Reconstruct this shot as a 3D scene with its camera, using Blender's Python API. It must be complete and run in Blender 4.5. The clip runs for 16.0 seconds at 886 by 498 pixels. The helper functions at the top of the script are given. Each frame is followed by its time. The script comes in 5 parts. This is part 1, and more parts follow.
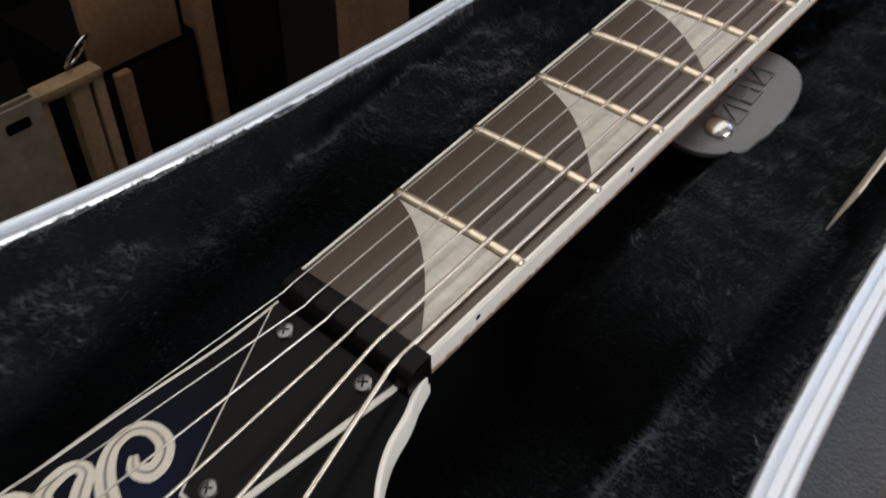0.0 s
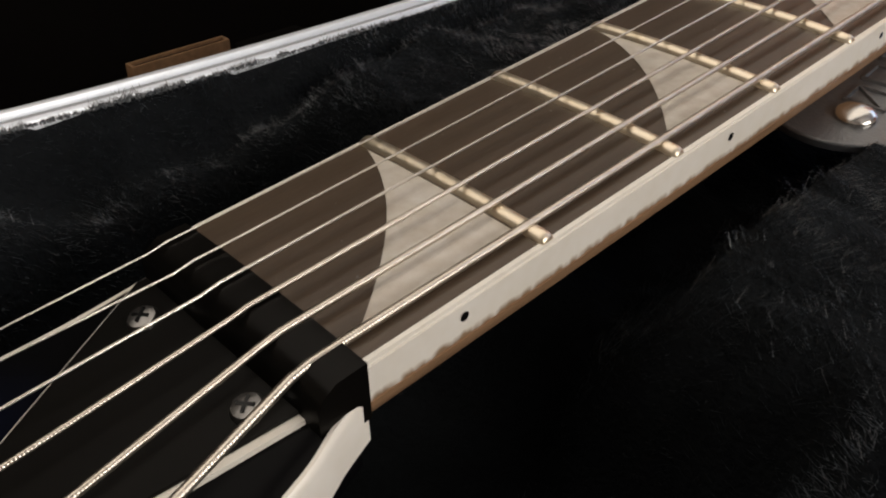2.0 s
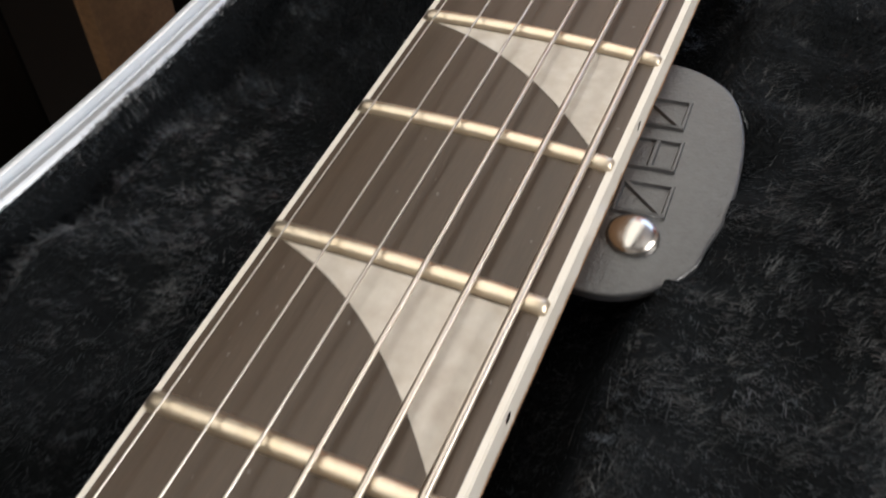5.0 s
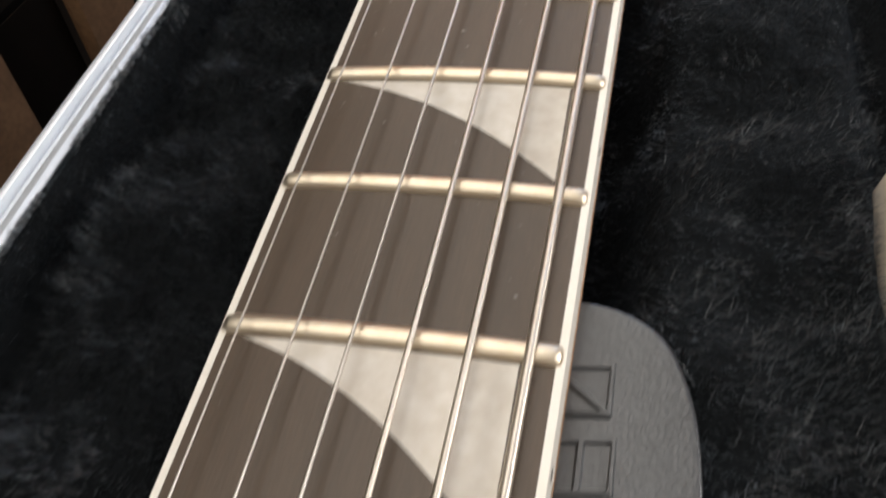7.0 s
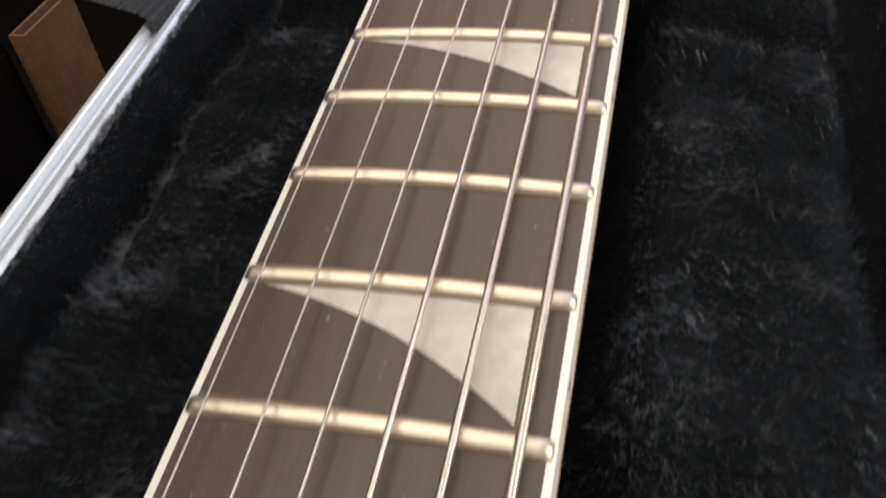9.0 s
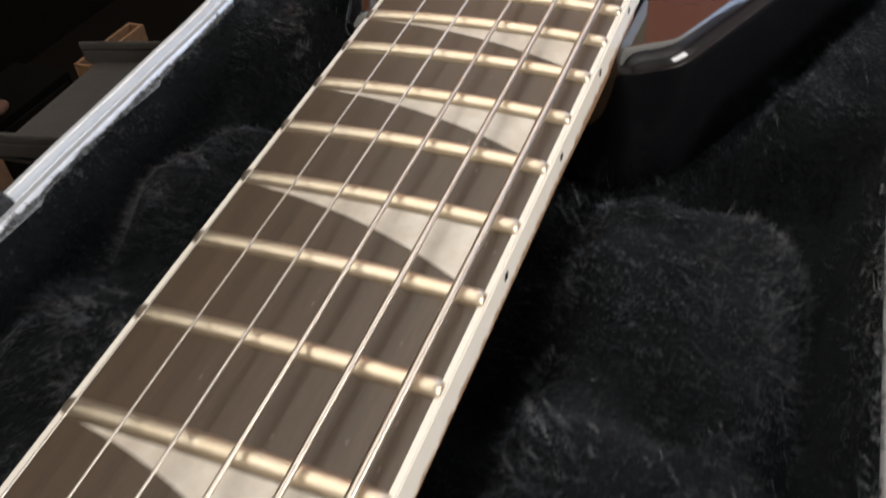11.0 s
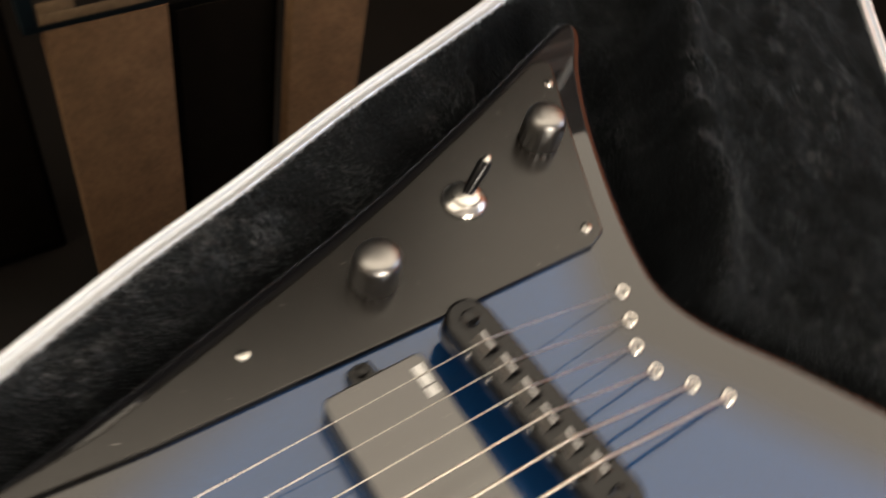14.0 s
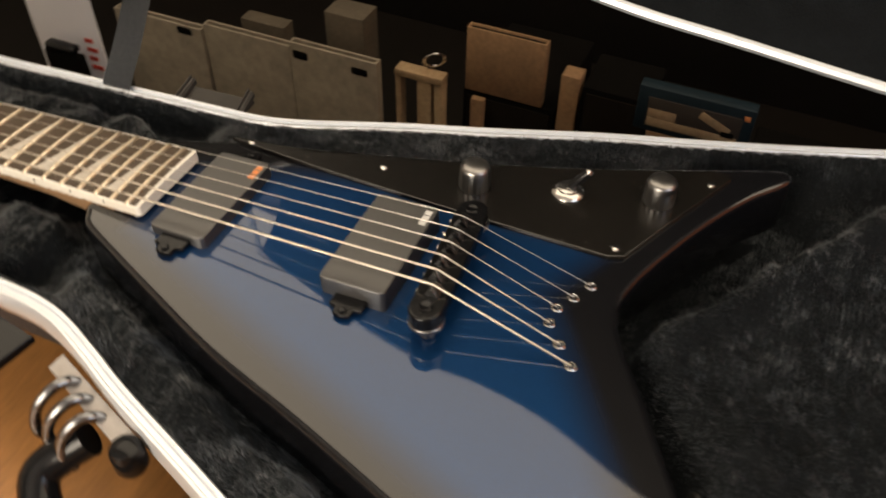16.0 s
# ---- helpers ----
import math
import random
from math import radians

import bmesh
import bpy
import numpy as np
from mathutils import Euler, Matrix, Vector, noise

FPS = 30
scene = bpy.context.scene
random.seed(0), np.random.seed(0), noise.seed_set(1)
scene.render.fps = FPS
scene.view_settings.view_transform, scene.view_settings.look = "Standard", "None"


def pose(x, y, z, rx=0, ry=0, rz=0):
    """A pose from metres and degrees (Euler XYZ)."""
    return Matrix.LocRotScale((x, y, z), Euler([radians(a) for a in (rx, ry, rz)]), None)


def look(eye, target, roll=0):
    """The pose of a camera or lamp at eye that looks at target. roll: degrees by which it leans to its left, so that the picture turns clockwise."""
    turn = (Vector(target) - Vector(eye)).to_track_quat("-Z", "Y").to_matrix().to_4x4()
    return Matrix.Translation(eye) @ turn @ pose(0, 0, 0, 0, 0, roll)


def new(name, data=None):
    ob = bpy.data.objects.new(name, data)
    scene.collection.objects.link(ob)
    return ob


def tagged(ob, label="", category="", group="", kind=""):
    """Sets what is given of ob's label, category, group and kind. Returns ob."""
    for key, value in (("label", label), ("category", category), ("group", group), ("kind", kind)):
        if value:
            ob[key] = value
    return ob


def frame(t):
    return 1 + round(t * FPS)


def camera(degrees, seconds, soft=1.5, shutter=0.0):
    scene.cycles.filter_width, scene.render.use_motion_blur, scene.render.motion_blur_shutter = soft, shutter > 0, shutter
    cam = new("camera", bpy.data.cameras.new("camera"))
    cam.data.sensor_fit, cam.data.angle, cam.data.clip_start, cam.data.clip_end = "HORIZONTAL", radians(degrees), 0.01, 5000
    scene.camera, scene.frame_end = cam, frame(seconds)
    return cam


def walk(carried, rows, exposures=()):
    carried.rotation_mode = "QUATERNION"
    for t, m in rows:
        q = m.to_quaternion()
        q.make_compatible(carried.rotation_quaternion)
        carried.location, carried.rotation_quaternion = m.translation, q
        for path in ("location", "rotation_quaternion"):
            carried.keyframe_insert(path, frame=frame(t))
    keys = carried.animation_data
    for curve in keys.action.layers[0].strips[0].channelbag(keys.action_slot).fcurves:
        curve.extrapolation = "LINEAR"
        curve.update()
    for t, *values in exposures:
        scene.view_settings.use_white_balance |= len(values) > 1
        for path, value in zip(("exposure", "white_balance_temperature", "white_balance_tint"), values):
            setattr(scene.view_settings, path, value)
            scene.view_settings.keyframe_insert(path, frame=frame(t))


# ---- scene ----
from mathutils.geometry import delaunay_2d_cdt

cam = camera(54.12, 16.0, soft=1.9, shutter=0.5)
PATH = [
    (0, (0.09871, -0.09578, 0.26826), (-0.7865, 1.0361, -1.1229), 2.22),
    (0.5, (0.08342, -0.07208, 0.23424), (-0.8079, 1.1030, -1.1166), 1.43),
    (1, (0.08623, -0.06462, 0.20843), (-0.8665, 1.1796, -1.0342), 3.48),
    (1.5, (0.08637, -0.05878, 0.19524), (-1.0016, 1.1458, -0.9733), 2.87),
    (2, (0.08339, -0.05093, 0.19075), (-1.0492, 1.1173, -0.9723), 2.01),
    (2.5, (0.07655, -0.05192, 0.19387), (-1.0303, 1.1267, -0.9832), 2.04),
    (3, (0.06844, -0.02833, 0.20695), (-0.9440, 1.1634, -1.0399), 0.62),
    (3.5, (0.06034, -0.00887, 0.20845), (-0.7743, 1.2362, -1.1156), 1.42),
    (4, (0.05195, 0.00040, 0.21319), (-0.7063, 1.2742, -1.1294), 0.11),
    (4.2, (0.05107, 0.00389, 0.21260), (-0.6741, 1.2678, -1.1573), -0.40),
    (6.3, (0.02644, 0.07030, 0.21134), (-0.4313, 1.3835, -1.2260), -6.35),
    (6.5, (0.02778, 0.07557, 0.20897), (-0.4558, 1.3884, -1.2202), -8.25),
    (7, (0.03108, 0.09751, 0.21244), (-0.4151, 1.4214, -1.2187), -9.19),
    (7.5, (0.03245, 0.11668, 0.21640), (-0.3670, 1.5044, -1.1673), -7.76),
    (8, (0.03231, 0.12970, 0.21733), (-0.3756, 1.5091, -1.1722), -8.09),
    (8.5, (0.03150, 0.15377, 0.21615), (-0.3873, 1.5349, -1.1684), -7.76),
    (9, (0.03139, 0.18173, 0.21936), (-0.4037, 1.5607, -1.1624), -7.62),
    (9.5, (0.03409, 0.20692, 0.22306), (-0.4207, 1.6313, -1.1052), -7.05),
    (10, (0.03660, 0.23130, 0.22289), (-0.4409, 1.6606, -1.0921), -6.22),
    (10.2, (0.04467, 0.23683, 0.22447), (-0.4563, 1.6310, -1.1192), -5.75),
    (12.3, (0.06573, 0.32272, 0.24259), (-0.7822, 1.6061, -1.0357), -4.96),
    (12.5, (0.06874, 0.31857, 0.24950), (-0.8015, 1.5877, -1.0280), -3.57),
    (12.7, (0.07774, 0.31765, 0.26182), (-0.8073, 1.5662, -1.0258), -2.23),
    (13, (0.10386, 0.30837, 0.33900), (-0.7840, 1.5116, -0.9891), -0.75),
    (13.3, (0.11458, 0.32470, 0.40432), (-0.7013, 1.4443, -1.0382), 3.26),
    (13.5, (0.10712, 0.39328, 0.41857), (-0.6624, 1.3966, -1.1310), 6.88),
    (14, (0.06352, 0.51609, 0.39515), (-0.7780, 1.4060, -1.1860), 16.83),
    (14.5, (0.13426, 0.63248, 0.41312), (-1.0386, 0.7197, -1.2046), 4.29),
    (15, (0.22785, 0.65426, 0.44411), (-1.0048, 0.3391, -1.0991), -0.46),
    (15.5, (0.25504, 0.65877, 0.46540), (-1.0372, 0.2591, -1.0078), 0.59),
    (15.8, (0.27727, 0.72372, 0.46558), (-1.0350, 0.2425, -0.9649), 0.15),
    (16, (0.28279, 0.76394, 0.46396), (-1.0194, 0.2085, -0.9488), 0.94),
]
EXPOSURE = [(0, -0.55, 6000, 10), (0.5, -0.6, 6300, 10), (1, -0.70, 6400, 10), (2, -0.70, 6700, 12), (2.5, -0.15, 6400, 10), (3.5, -0.31, 6350, 10), (6.5, -0.08, 6300, 10), (10, -0.03, 6300, 10), (12.5, -0.20, 6700, 11), (13, -0.12, 6800, 10), (13.5, 0.0, 7200, 11), (14, 0.25, 7400, 11), (14.5, 0.95, 7600, 11), (15, 0.95, 7700, 11), (15.5, 0.64, 7800, 11), (16, 0.10, 7900, 11)]
walk(cam, [(t, look(eye, target, roll)) for t, eye, target, roll in PATH], EXPOSURE)

# ---- light ----
world = bpy.data.worlds.new("world")
scene.world = world
world.use_nodes = True
world.node_tree.nodes["Background"].inputs[0].default_value = (0.55, 0.65, 0.8, 1)
world.node_tree.nodes["Background"].inputs[1].default_value = 0.02


def area_light(name, eye, target, w, h, power, colour):
    lamp = bpy.data.lights.new(name, "AREA")
    lamp.shape, lamp.size, lamp.size_y = "RECTANGLE", w, h
    lamp.energy, lamp.color = power, colour
    ob = new(name, lamp)
    ob.matrix_world = look(eye, target)
    return ob


# added area lamp standing for the lit ceiling; the roof window is invented
roof = area_light("lit_ceiling_lamp", (-0.48, 0.605, 1.735), (-0.48, 0.606, 0.0), 1.60, 4.06, 45, (1.0, 0.92, 0.81))
roof.matrix_world = roof.matrix_world @ Matrix.Rotation(radians(-6.0), 4, "Z")
area_light("garden_window_daylight", (0.75, 2.56, 1.22), (0.5, 0.6, 0.1), 1.2, 0.9, 12, (0.58, 0.73, 1.0))
area_light("side_window_daylight", (2.16, 0.15, 1.00), (0.0, 0.15, 0.1), 1.3, 0.8, 52, (1.0, 0.96, 0.91))

# ---- materials ----


def material(name, colour, rough=0.5, metal=0.0, grain=0.0, scale=40.0, bump=0.0, bump_scale=200.0, stretch=(1, 1, 1), **more):
    """A Principled material with colour grain at two scales and fine relief."""
    m = bpy.data.materials.new(name)
    m.use_nodes = True
    nt = m.node_tree
    b = nt.nodes["Principled BSDF"]
    b.inputs["Base Color"].default_value = (*colour, 1)
    b.inputs["Roughness"].default_value = rough
    b.inputs["Metallic"].default_value = metal
    for k, v in more.items():
        b.inputs[k.replace("_", " ")].default_value = v
    co = nt.nodes.new("ShaderNodeTexCoord")
    mp = nt.nodes.new("ShaderNodeMapping")
    mp.inputs["Scale"].default_value = stretch
    nt.links.new(co.outputs["Object"], mp.inputs[0])
    if grain:
        mix = None
        prev = None
        for k, s in enumerate((scale, scale * 7.3)):
            n = nt.nodes.new("ShaderNodeTexNoise")
            n.inputs["Scale"].default_value = s
            n.inputs["Detail"].default_value = 5
            nt.links.new(mp.outputs[0], n.inputs["Vector"])
            mix = nt.nodes.new("ShaderNodeMix")
            mix.data_type, mix.blend_type = "RGBA", "OVERLAY"
            mix.inputs[0].default_value = grain
            if prev is None:
                mix.inputs[6].default_value = (*colour, 1)
            else:
                nt.links.new(prev, mix.inputs[6])
            nt.links.new(n.outputs[0], mix.inputs[7])
            prev = mix.outputs[2]
        nt.links.new(prev, b.inputs["Base Color"])
    if bump:
        n = nt.nodes.new("ShaderNodeTexNoise")
        n.inputs["Scale"].default_value = bump_scale
        n.inputs["Detail"].default_value = 4
        nt.links.new(mp.outputs[0], n.inputs["Vector"])
        u = nt.nodes.new("ShaderNodeBump")
        u.inputs["Strength"].default_value = bump
        u.inputs["Distance"].default_value = 0.001
        nt.links.new(n.outputs[0], u.inputs["Height"])
        nt.links.new(u.outputs[0], b.inputs["Normal"])
    return m


EBONY = material("dark_fingerboard_wood", (0.072, 0.049, 0.032), 0.36, 0, 0.22, 60, 0.05, 350, (6, 0.6, 1))
IVORY = material("cream_binding", (0.80, 0.76, 0.68), 0.28, 0, 0.20, 45, 0.05, 300)
PEARL = material("pearloid_inlay", (0.60, 0.55, 0.48), 0.25, 0, 0.35, 45, 0.02, 200)
FRET = material("nickel_fret", (0.78, 0.68, 0.53), 0.38, 1.0, 0.2, 200, 0.06, 900)
STEEL = material("plain_steel_string", (0.70, 0.66, 0.60), 0.28, 1.0, 0.1, 300)
BLACK = material("black_plastic", (0.005, 0.005, 0.0055), 0.20, 0, 0.3, 150, 0.06, 500, Specular_IOR_Level=0.28)
GUARD = material("gloss_black_pickguard", (0.006, 0.005, 0.004), 0.27, 0, 0.3, 60, 0.02, 90, Specular_IOR_Level=0.55)
PICKUP = material("matte_black_pickup_cover", (0.006, 0.005, 0.004), 0.42, 0, 0.3, 300, 0.12, 1400, Specular_IOR_Level=1.0, IOR=1.72)
CHROME = material("black_chrome", (0.27, 0.262, 0.255), 0.32, 1.0, 0.15, 200)
SCREW = material("nickel_screw", (0.62, 0.60, 0.57), 0.22, 1.0, 0.1, 300)
MAPLE = material("satin_maple_neck", (0.34, 0.20, 0.11), 0.42, 0, 0.45, 30, 0.04, 200, (8, 0.5, 8))
ALU = material("aluminium_rim", (0.80, 0.84, 0.89), 0.42, 0.65, 0.15, 120, 0.06, 500)
SHELL = material("grained_black_case_shell", (0.034, 0.038, 0.045), 0.42, 0, 0.3, 120, 0.9, 900)
PLUSH = material("black_plush", (0.005, 0.006, 0.007), 0.95, 0, 0.5, 60, 0.8, 700, Sheen_Weight=0.02, Sheen_Roughness=0.45, Sheen_Tint=(0.6, 0.78, 1.0, 1.0), Specular_IOR_Level=0.1)
FUR = material("black_plush_pile", (0.030, 0.036, 0.0415), 0.42, 0, 0.5, 55, Specular_IOR_Level=0.75)
LEATHER = material("embossed_black_vinyl", (0.046, 0.048, 0.052), 0.29, 0, 0.45, 90, 0.16, 1500, Specular_IOR_Level=1.0)
WEBBING = material("black_nylon_webbing", (0.060, 0.066, 0.076), 0.6, 0, 0.4, 400, 0.3, 900)
LATCH = material("satin_grey_latch_metal", (0.34, 0.31, 0.29), 0.45, 0.4, 0.2, 150, 0.08, 500)
CATCH = material("dull_dark_grey_metal", (0.055, 0.050, 0.045), 0.5, 0.3, 0.25, 120, 0.08, 500)
COIL = material("dark_steel_coil", (0.24, 0.24, 0.245), 0.22, 1.0, 0.2, 200)
TABLE = material("orange_brown_table_wood", (0.34, 0.15, 0.045), 0.38, 0, 0.45, 9, 0.08, 120, (1, 7, 1))
# kept near black so that the background stays dark
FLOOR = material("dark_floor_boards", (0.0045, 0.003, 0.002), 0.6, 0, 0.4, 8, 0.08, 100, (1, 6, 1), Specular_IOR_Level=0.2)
PAINT = material("matt_cream_wall_paint", (0.62, 0.58, 0.52), 0.85, 0, 0.12, 3, 0.15, 120)
CEIL = material("white_ceiling_paint", (0.80, 0.80, 0.80), 0.9, 0, 0.08, 3, 0.1, 100)
REDWOOD = material("red_brown_panelling", (0.72, 0.20, 0.08), 0.5, 0, 0.4, 4, 0.1, 60, (6, 6, 0.6))
OLIVE = material("pale_olive_paint", (0.34, 0.30, 0.17), 0.6, 0, 0.2, 12, 0.1, 80)
TANWALL = material("dull_tan_wall_paint", (0.66, 0.54, 0.45), 0.85, 0, 0.15, 3, 0.15, 120)
# shade put into the colour: near black, so little shows beyond the boxes
DARKWALL = material("near_black_wall_shade", (0.0035, 0.0026, 0.002), 0.95, 0, 0.4, 6, 0.3, 60, Specular_IOR_Level=0.1)
CARD = material("brown_cardboard", (0.235, 0.130, 0.063), 0.85, 0, 0.35, 20, 0.2, 120)
CARD_PALE = material("pale_board", (0.33, 0.22, 0.12), 0.8, 0, 0.35, 20, 0.2, 120)
GREYBOX = material("grey_plastic_crate", (0.235, 0.195, 0.142), 0.6, 0, 0.4, 9, 0.2, 120)
# cabinet cloth; also paints the shade inside the boxes and hand holes
DARKBOX = material("dark_cloth_and_box_shade", (0.0035, 0.003, 0.0025), 0.9, 0, 0.4, 30, 0.4, 300, Specular_IOR_Level=0.05)
WHITE = material("white_paper", (0.86, 0.85, 0.88), 0.7, 0, 0.1, 10)
CREAM = material("cream_card", (0.72, 0.64, 0.54), 0.6, 0, 0.15, 40, 0.05, 200)
BLUE = material("blue_printed_carton", (0.0035, 0.013, 0.019), 0.6, 0, 0.3, 25, Specular_IOR_Level=0.3)
ORANGE = material("orange_print", (0.75, 0.26, 0.09), 0.5)
SILVERPRINT = material("silver_print", (0.62, 0.62, 0.60), 0.45)
LOGO = material("cream_headstock_decal", (0.72, 0.66, 0.55), 0.35, 0, 0.2, 100)
LOGO_SHADE = material("grey_decal_shade", (0.22, 0.20, 0.18), 0.4)
WOUND = material("wound_nickel_string", (0.66, 0.60, 0.52), 0.32, 1.0, 0.15, 300)


def grubby_edge():
    """Brown grime in short vertical smears along the lower edge of the neck binding."""
    nt = EDGE.node_tree
    b = nt.nodes["Principled BSDF"]
    src = b.inputs["Base Color"].links[0].from_socket
    co = nt.nodes.new("ShaderNodeTexCoord")
    mp = nt.nodes.new("ShaderNodeMapping")
    mp.inputs["Scale"].default_value = (1, 1, 0.25)
    n = nt.nodes.new("ShaderNodeTexNoise")
    n.inputs["Scale"].default_value, n.inputs["Detail"].default_value = 420, 4
    sep = nt.nodes.new("ShaderNodeSeparateXYZ")
    low = nt.nodes.new("ShaderNodeMapRange")
    low.inputs["From Min"].default_value, low.inputs["From Max"].default_value = -0.0040, -0.0064
    add = nt.nodes.new("ShaderNodeMath")
    add.operation = "MULTIPLY"
    r = nt.nodes.new("ShaderNodeMapRange")
    r.inputs["From Min"].default_value, r.inputs["From Max"].default_value = 0.22, 0.48
    mix = nt.nodes.new("ShaderNodeMix")
    mix.data_type = "RGBA"
    mix.inputs[7].default_value = (0.26, 0.17, 0.10, 1)
    nt.links.new(co.outputs["Object"], mp.inputs[0])
    nt.links.new(mp.outputs[0], n.inputs["Vector"])
    nt.links.new(co.outputs["Object"], sep.inputs[0])
    nt.links.new(sep.outputs[2], low.inputs[0])
    nt.links.new(low.outputs[0], add.inputs[0])
    nt.links.new(n.outputs[0], add.inputs[1])
    nt.links.new(add.outputs[0], r.inputs[0])
    nt.links.new(r.outputs[0], mix.inputs[0])
    nt.links.new(src, mix.inputs[6])
    nt.links.new(mix.outputs[2], b.inputs["Base Color"])


EDGE = material("cream_neck_binding", (0.80, 0.76, 0.68), 0.28, 0, 0.20, 45, 0.05, 300)
grubby_edge()


def winding():
    """Close ridges along the wound strings."""
    nt = WOUND.node_tree
    b = nt.nodes["Principled BSDF"]
    co = nt.nodes.new("ShaderNodeTexCoord")
    w = nt.nodes.new("ShaderNodeTexWave")
    w.wave_type, w.bands_direction = "BANDS", "Y"
    w.inputs["Scale"].default_value = 640
    u = nt.nodes.new("ShaderNodeBump")
    u.inputs["Strength"].default_value, u.inputs["Distance"].default_value = 0.4, 0.0001
    nt.links.new(co.outputs["Object"], w.inputs[0])
    nt.links.new(w.outputs[1], u.inputs["Height"])
    nt.links.new(u.outputs[0], b.inputs["Normal"])


winding()


def uneven_pile():
    """Each blade of the pile a little lighter or darker than the next."""
    nt = FUR.node_tree
    b = nt.nodes["Principled BSDF"]
    src = b.inputs["Base Color"].links[0].from_socket
    g = nt.nodes.new("ShaderNodeNewGeometry")
    r = nt.nodes.new("ShaderNodeMapRange")
    r.inputs["To Min"].default_value, r.inputs["To Max"].default_value = 0.2, 2.3
    sc = nt.nodes.new("ShaderNodeVectorMath")
    sc.operation = "SCALE"
    nt.links.new(g.outputs["Random Per Island"], r.inputs[0])
    nt.links.new(src, sc.inputs[0])
    nt.links.new(r.outputs[0], sc.inputs["Scale"])
    nt.links.new(sc.outputs[0], b.inputs["Base Color"])


uneven_pile()


def weave():
    """Crossing ridges of the woven strap."""
    nt = WEBBING.node_tree
    b = nt.nodes["Principled BSDF"]
    co = nt.nodes.new("ShaderNodeTexCoord")
    ridge = []
    for axis in ("X", "Y"):
        w = nt.nodes.new("ShaderNodeTexWave")
        w.wave_type, w.bands_direction = "BANDS", axis
        w.inputs["Scale"].default_value = 230
        nt.links.new(co.outputs["Object"], w.inputs[0])
        ridge.append(w.outputs[1])
    m = nt.nodes.new("ShaderNodeMath")
    m.operation = "MULTIPLY"
    nt.links.new(ridge[0], m.inputs[0])
    nt.links.new(ridge[1], m.inputs[1])
    u = nt.nodes.new("ShaderNodeBump")
    u.inputs["Strength"].default_value, u.inputs["Distance"].default_value = 1.0, 0.0008
    nt.links.new(m.outputs[0], u.inputs["Height"])
    nt.links.new(u.outputs[0], b.inputs["Normal"])


weave()


def dust(mat, scale, low, tone):
    """Fine pale specks lying on a dark surface."""
    nt = mat.node_tree
    b = nt.nodes["Principled BSDF"]
    src = b.inputs["Base Color"].links[0].from_socket
    co = nt.nodes.new("ShaderNodeTexCoord")
    n = nt.nodes.new("ShaderNodeTexNoise")
    n.inputs["Scale"].default_value, n.inputs["Detail"].default_value = scale, 1
    r = nt.nodes.new("ShaderNodeMapRange")
    r.inputs["From Min"].default_value, r.inputs["From Max"].default_value = low, low + 0.05
    mix = nt.nodes.new("ShaderNodeMix")
    mix.data_type = "RGBA"
    mix.inputs[7].default_value = (*tone, 1)
    nt.links.new(co.outputs["Object"], n.inputs[0])
    nt.links.new(n.outputs[0], r.inputs[0])
    nt.links.new(r.outputs[0], mix.inputs[0])
    nt.links.new(src, mix.inputs[6])
    nt.links.new(mix.outputs[2], b.inputs["Base Color"])


dust(EBONY, 700, 0.76, (0.22, 0.20, 0.18))
dust(GUARD, 500, 0.77, (0.20, 0.19, 0.18))
dust(PICKUP, 600, 0.77, (0.22, 0.20, 0.18))

# ---- mesh helpers ----
TILT = radians(3.5)
GUITAR = Matrix.Translation((0, 0, 0.114)) @ Matrix.Rotation(TILT, 4, "X")
TO_GUITAR = GUITAR.inverted()


def link(name, bm, mat, parent=None, label="", smooth=True, kind="", flat_top=False):
    me = bpy.data.meshes.new(name)
    bmesh.ops.recalc_face_normals(bm, faces=bm.faces)
    bm.to_mesh(me)
    bm.free()
    me.materials.append(mat)
    if smooth:
        me.shade_smooth()
        me.set_sharp_from_angle(angle=radians(38))
        for f in me.polygons:
            if flat_top and f.normal.z > 0.99 and len(f.vertices) == 3:
                f.use_smooth = False
    ob = new(name, me)
    if parent is not None:
        ob.parent = parent
    return tagged(ob, label=label, kind=kind)


def part(name, bm, mat, parent, label="", smooth=True, flat_top=False):
    return link(name, bm, mat, parent, label, smooth, "", flat_top)


def empty(name, label, category, m=None, group=""):
    ob = new(name)
    if m is not None:
        ob.matrix_basis = m
    return tagged(ob, label=label, category=category, group=group)


def box(x0, x1, y0, y1, z0, z1, bevel=0.0, segs=2, bm=None):
    own = bmesh.new()
    bmesh.ops.create_cube(own, size=1)
    bmesh.ops.transform(own, matrix=Matrix.Translation(((x0 + x1) / 2, (y0 + y1) / 2, (z0 + z1) / 2)) @ Matrix.Diagonal((x1 - x0, y1 - y0, z1 - z0, 1)), verts=own.verts)
    if bevel:
        bmesh.ops.bevel(own, geom=own.edges[:], offset=bevel, segments=segs, affect="EDGES", profile=0.5)
    return own if bm is None else join(bm, own)


def join(a, b):
    me = bpy.data.meshes.new("tmp")
    b.to_mesh(me)
    b.free()
    a.from_mesh(me)
    bpy.data.meshes.remove(me)
    return a


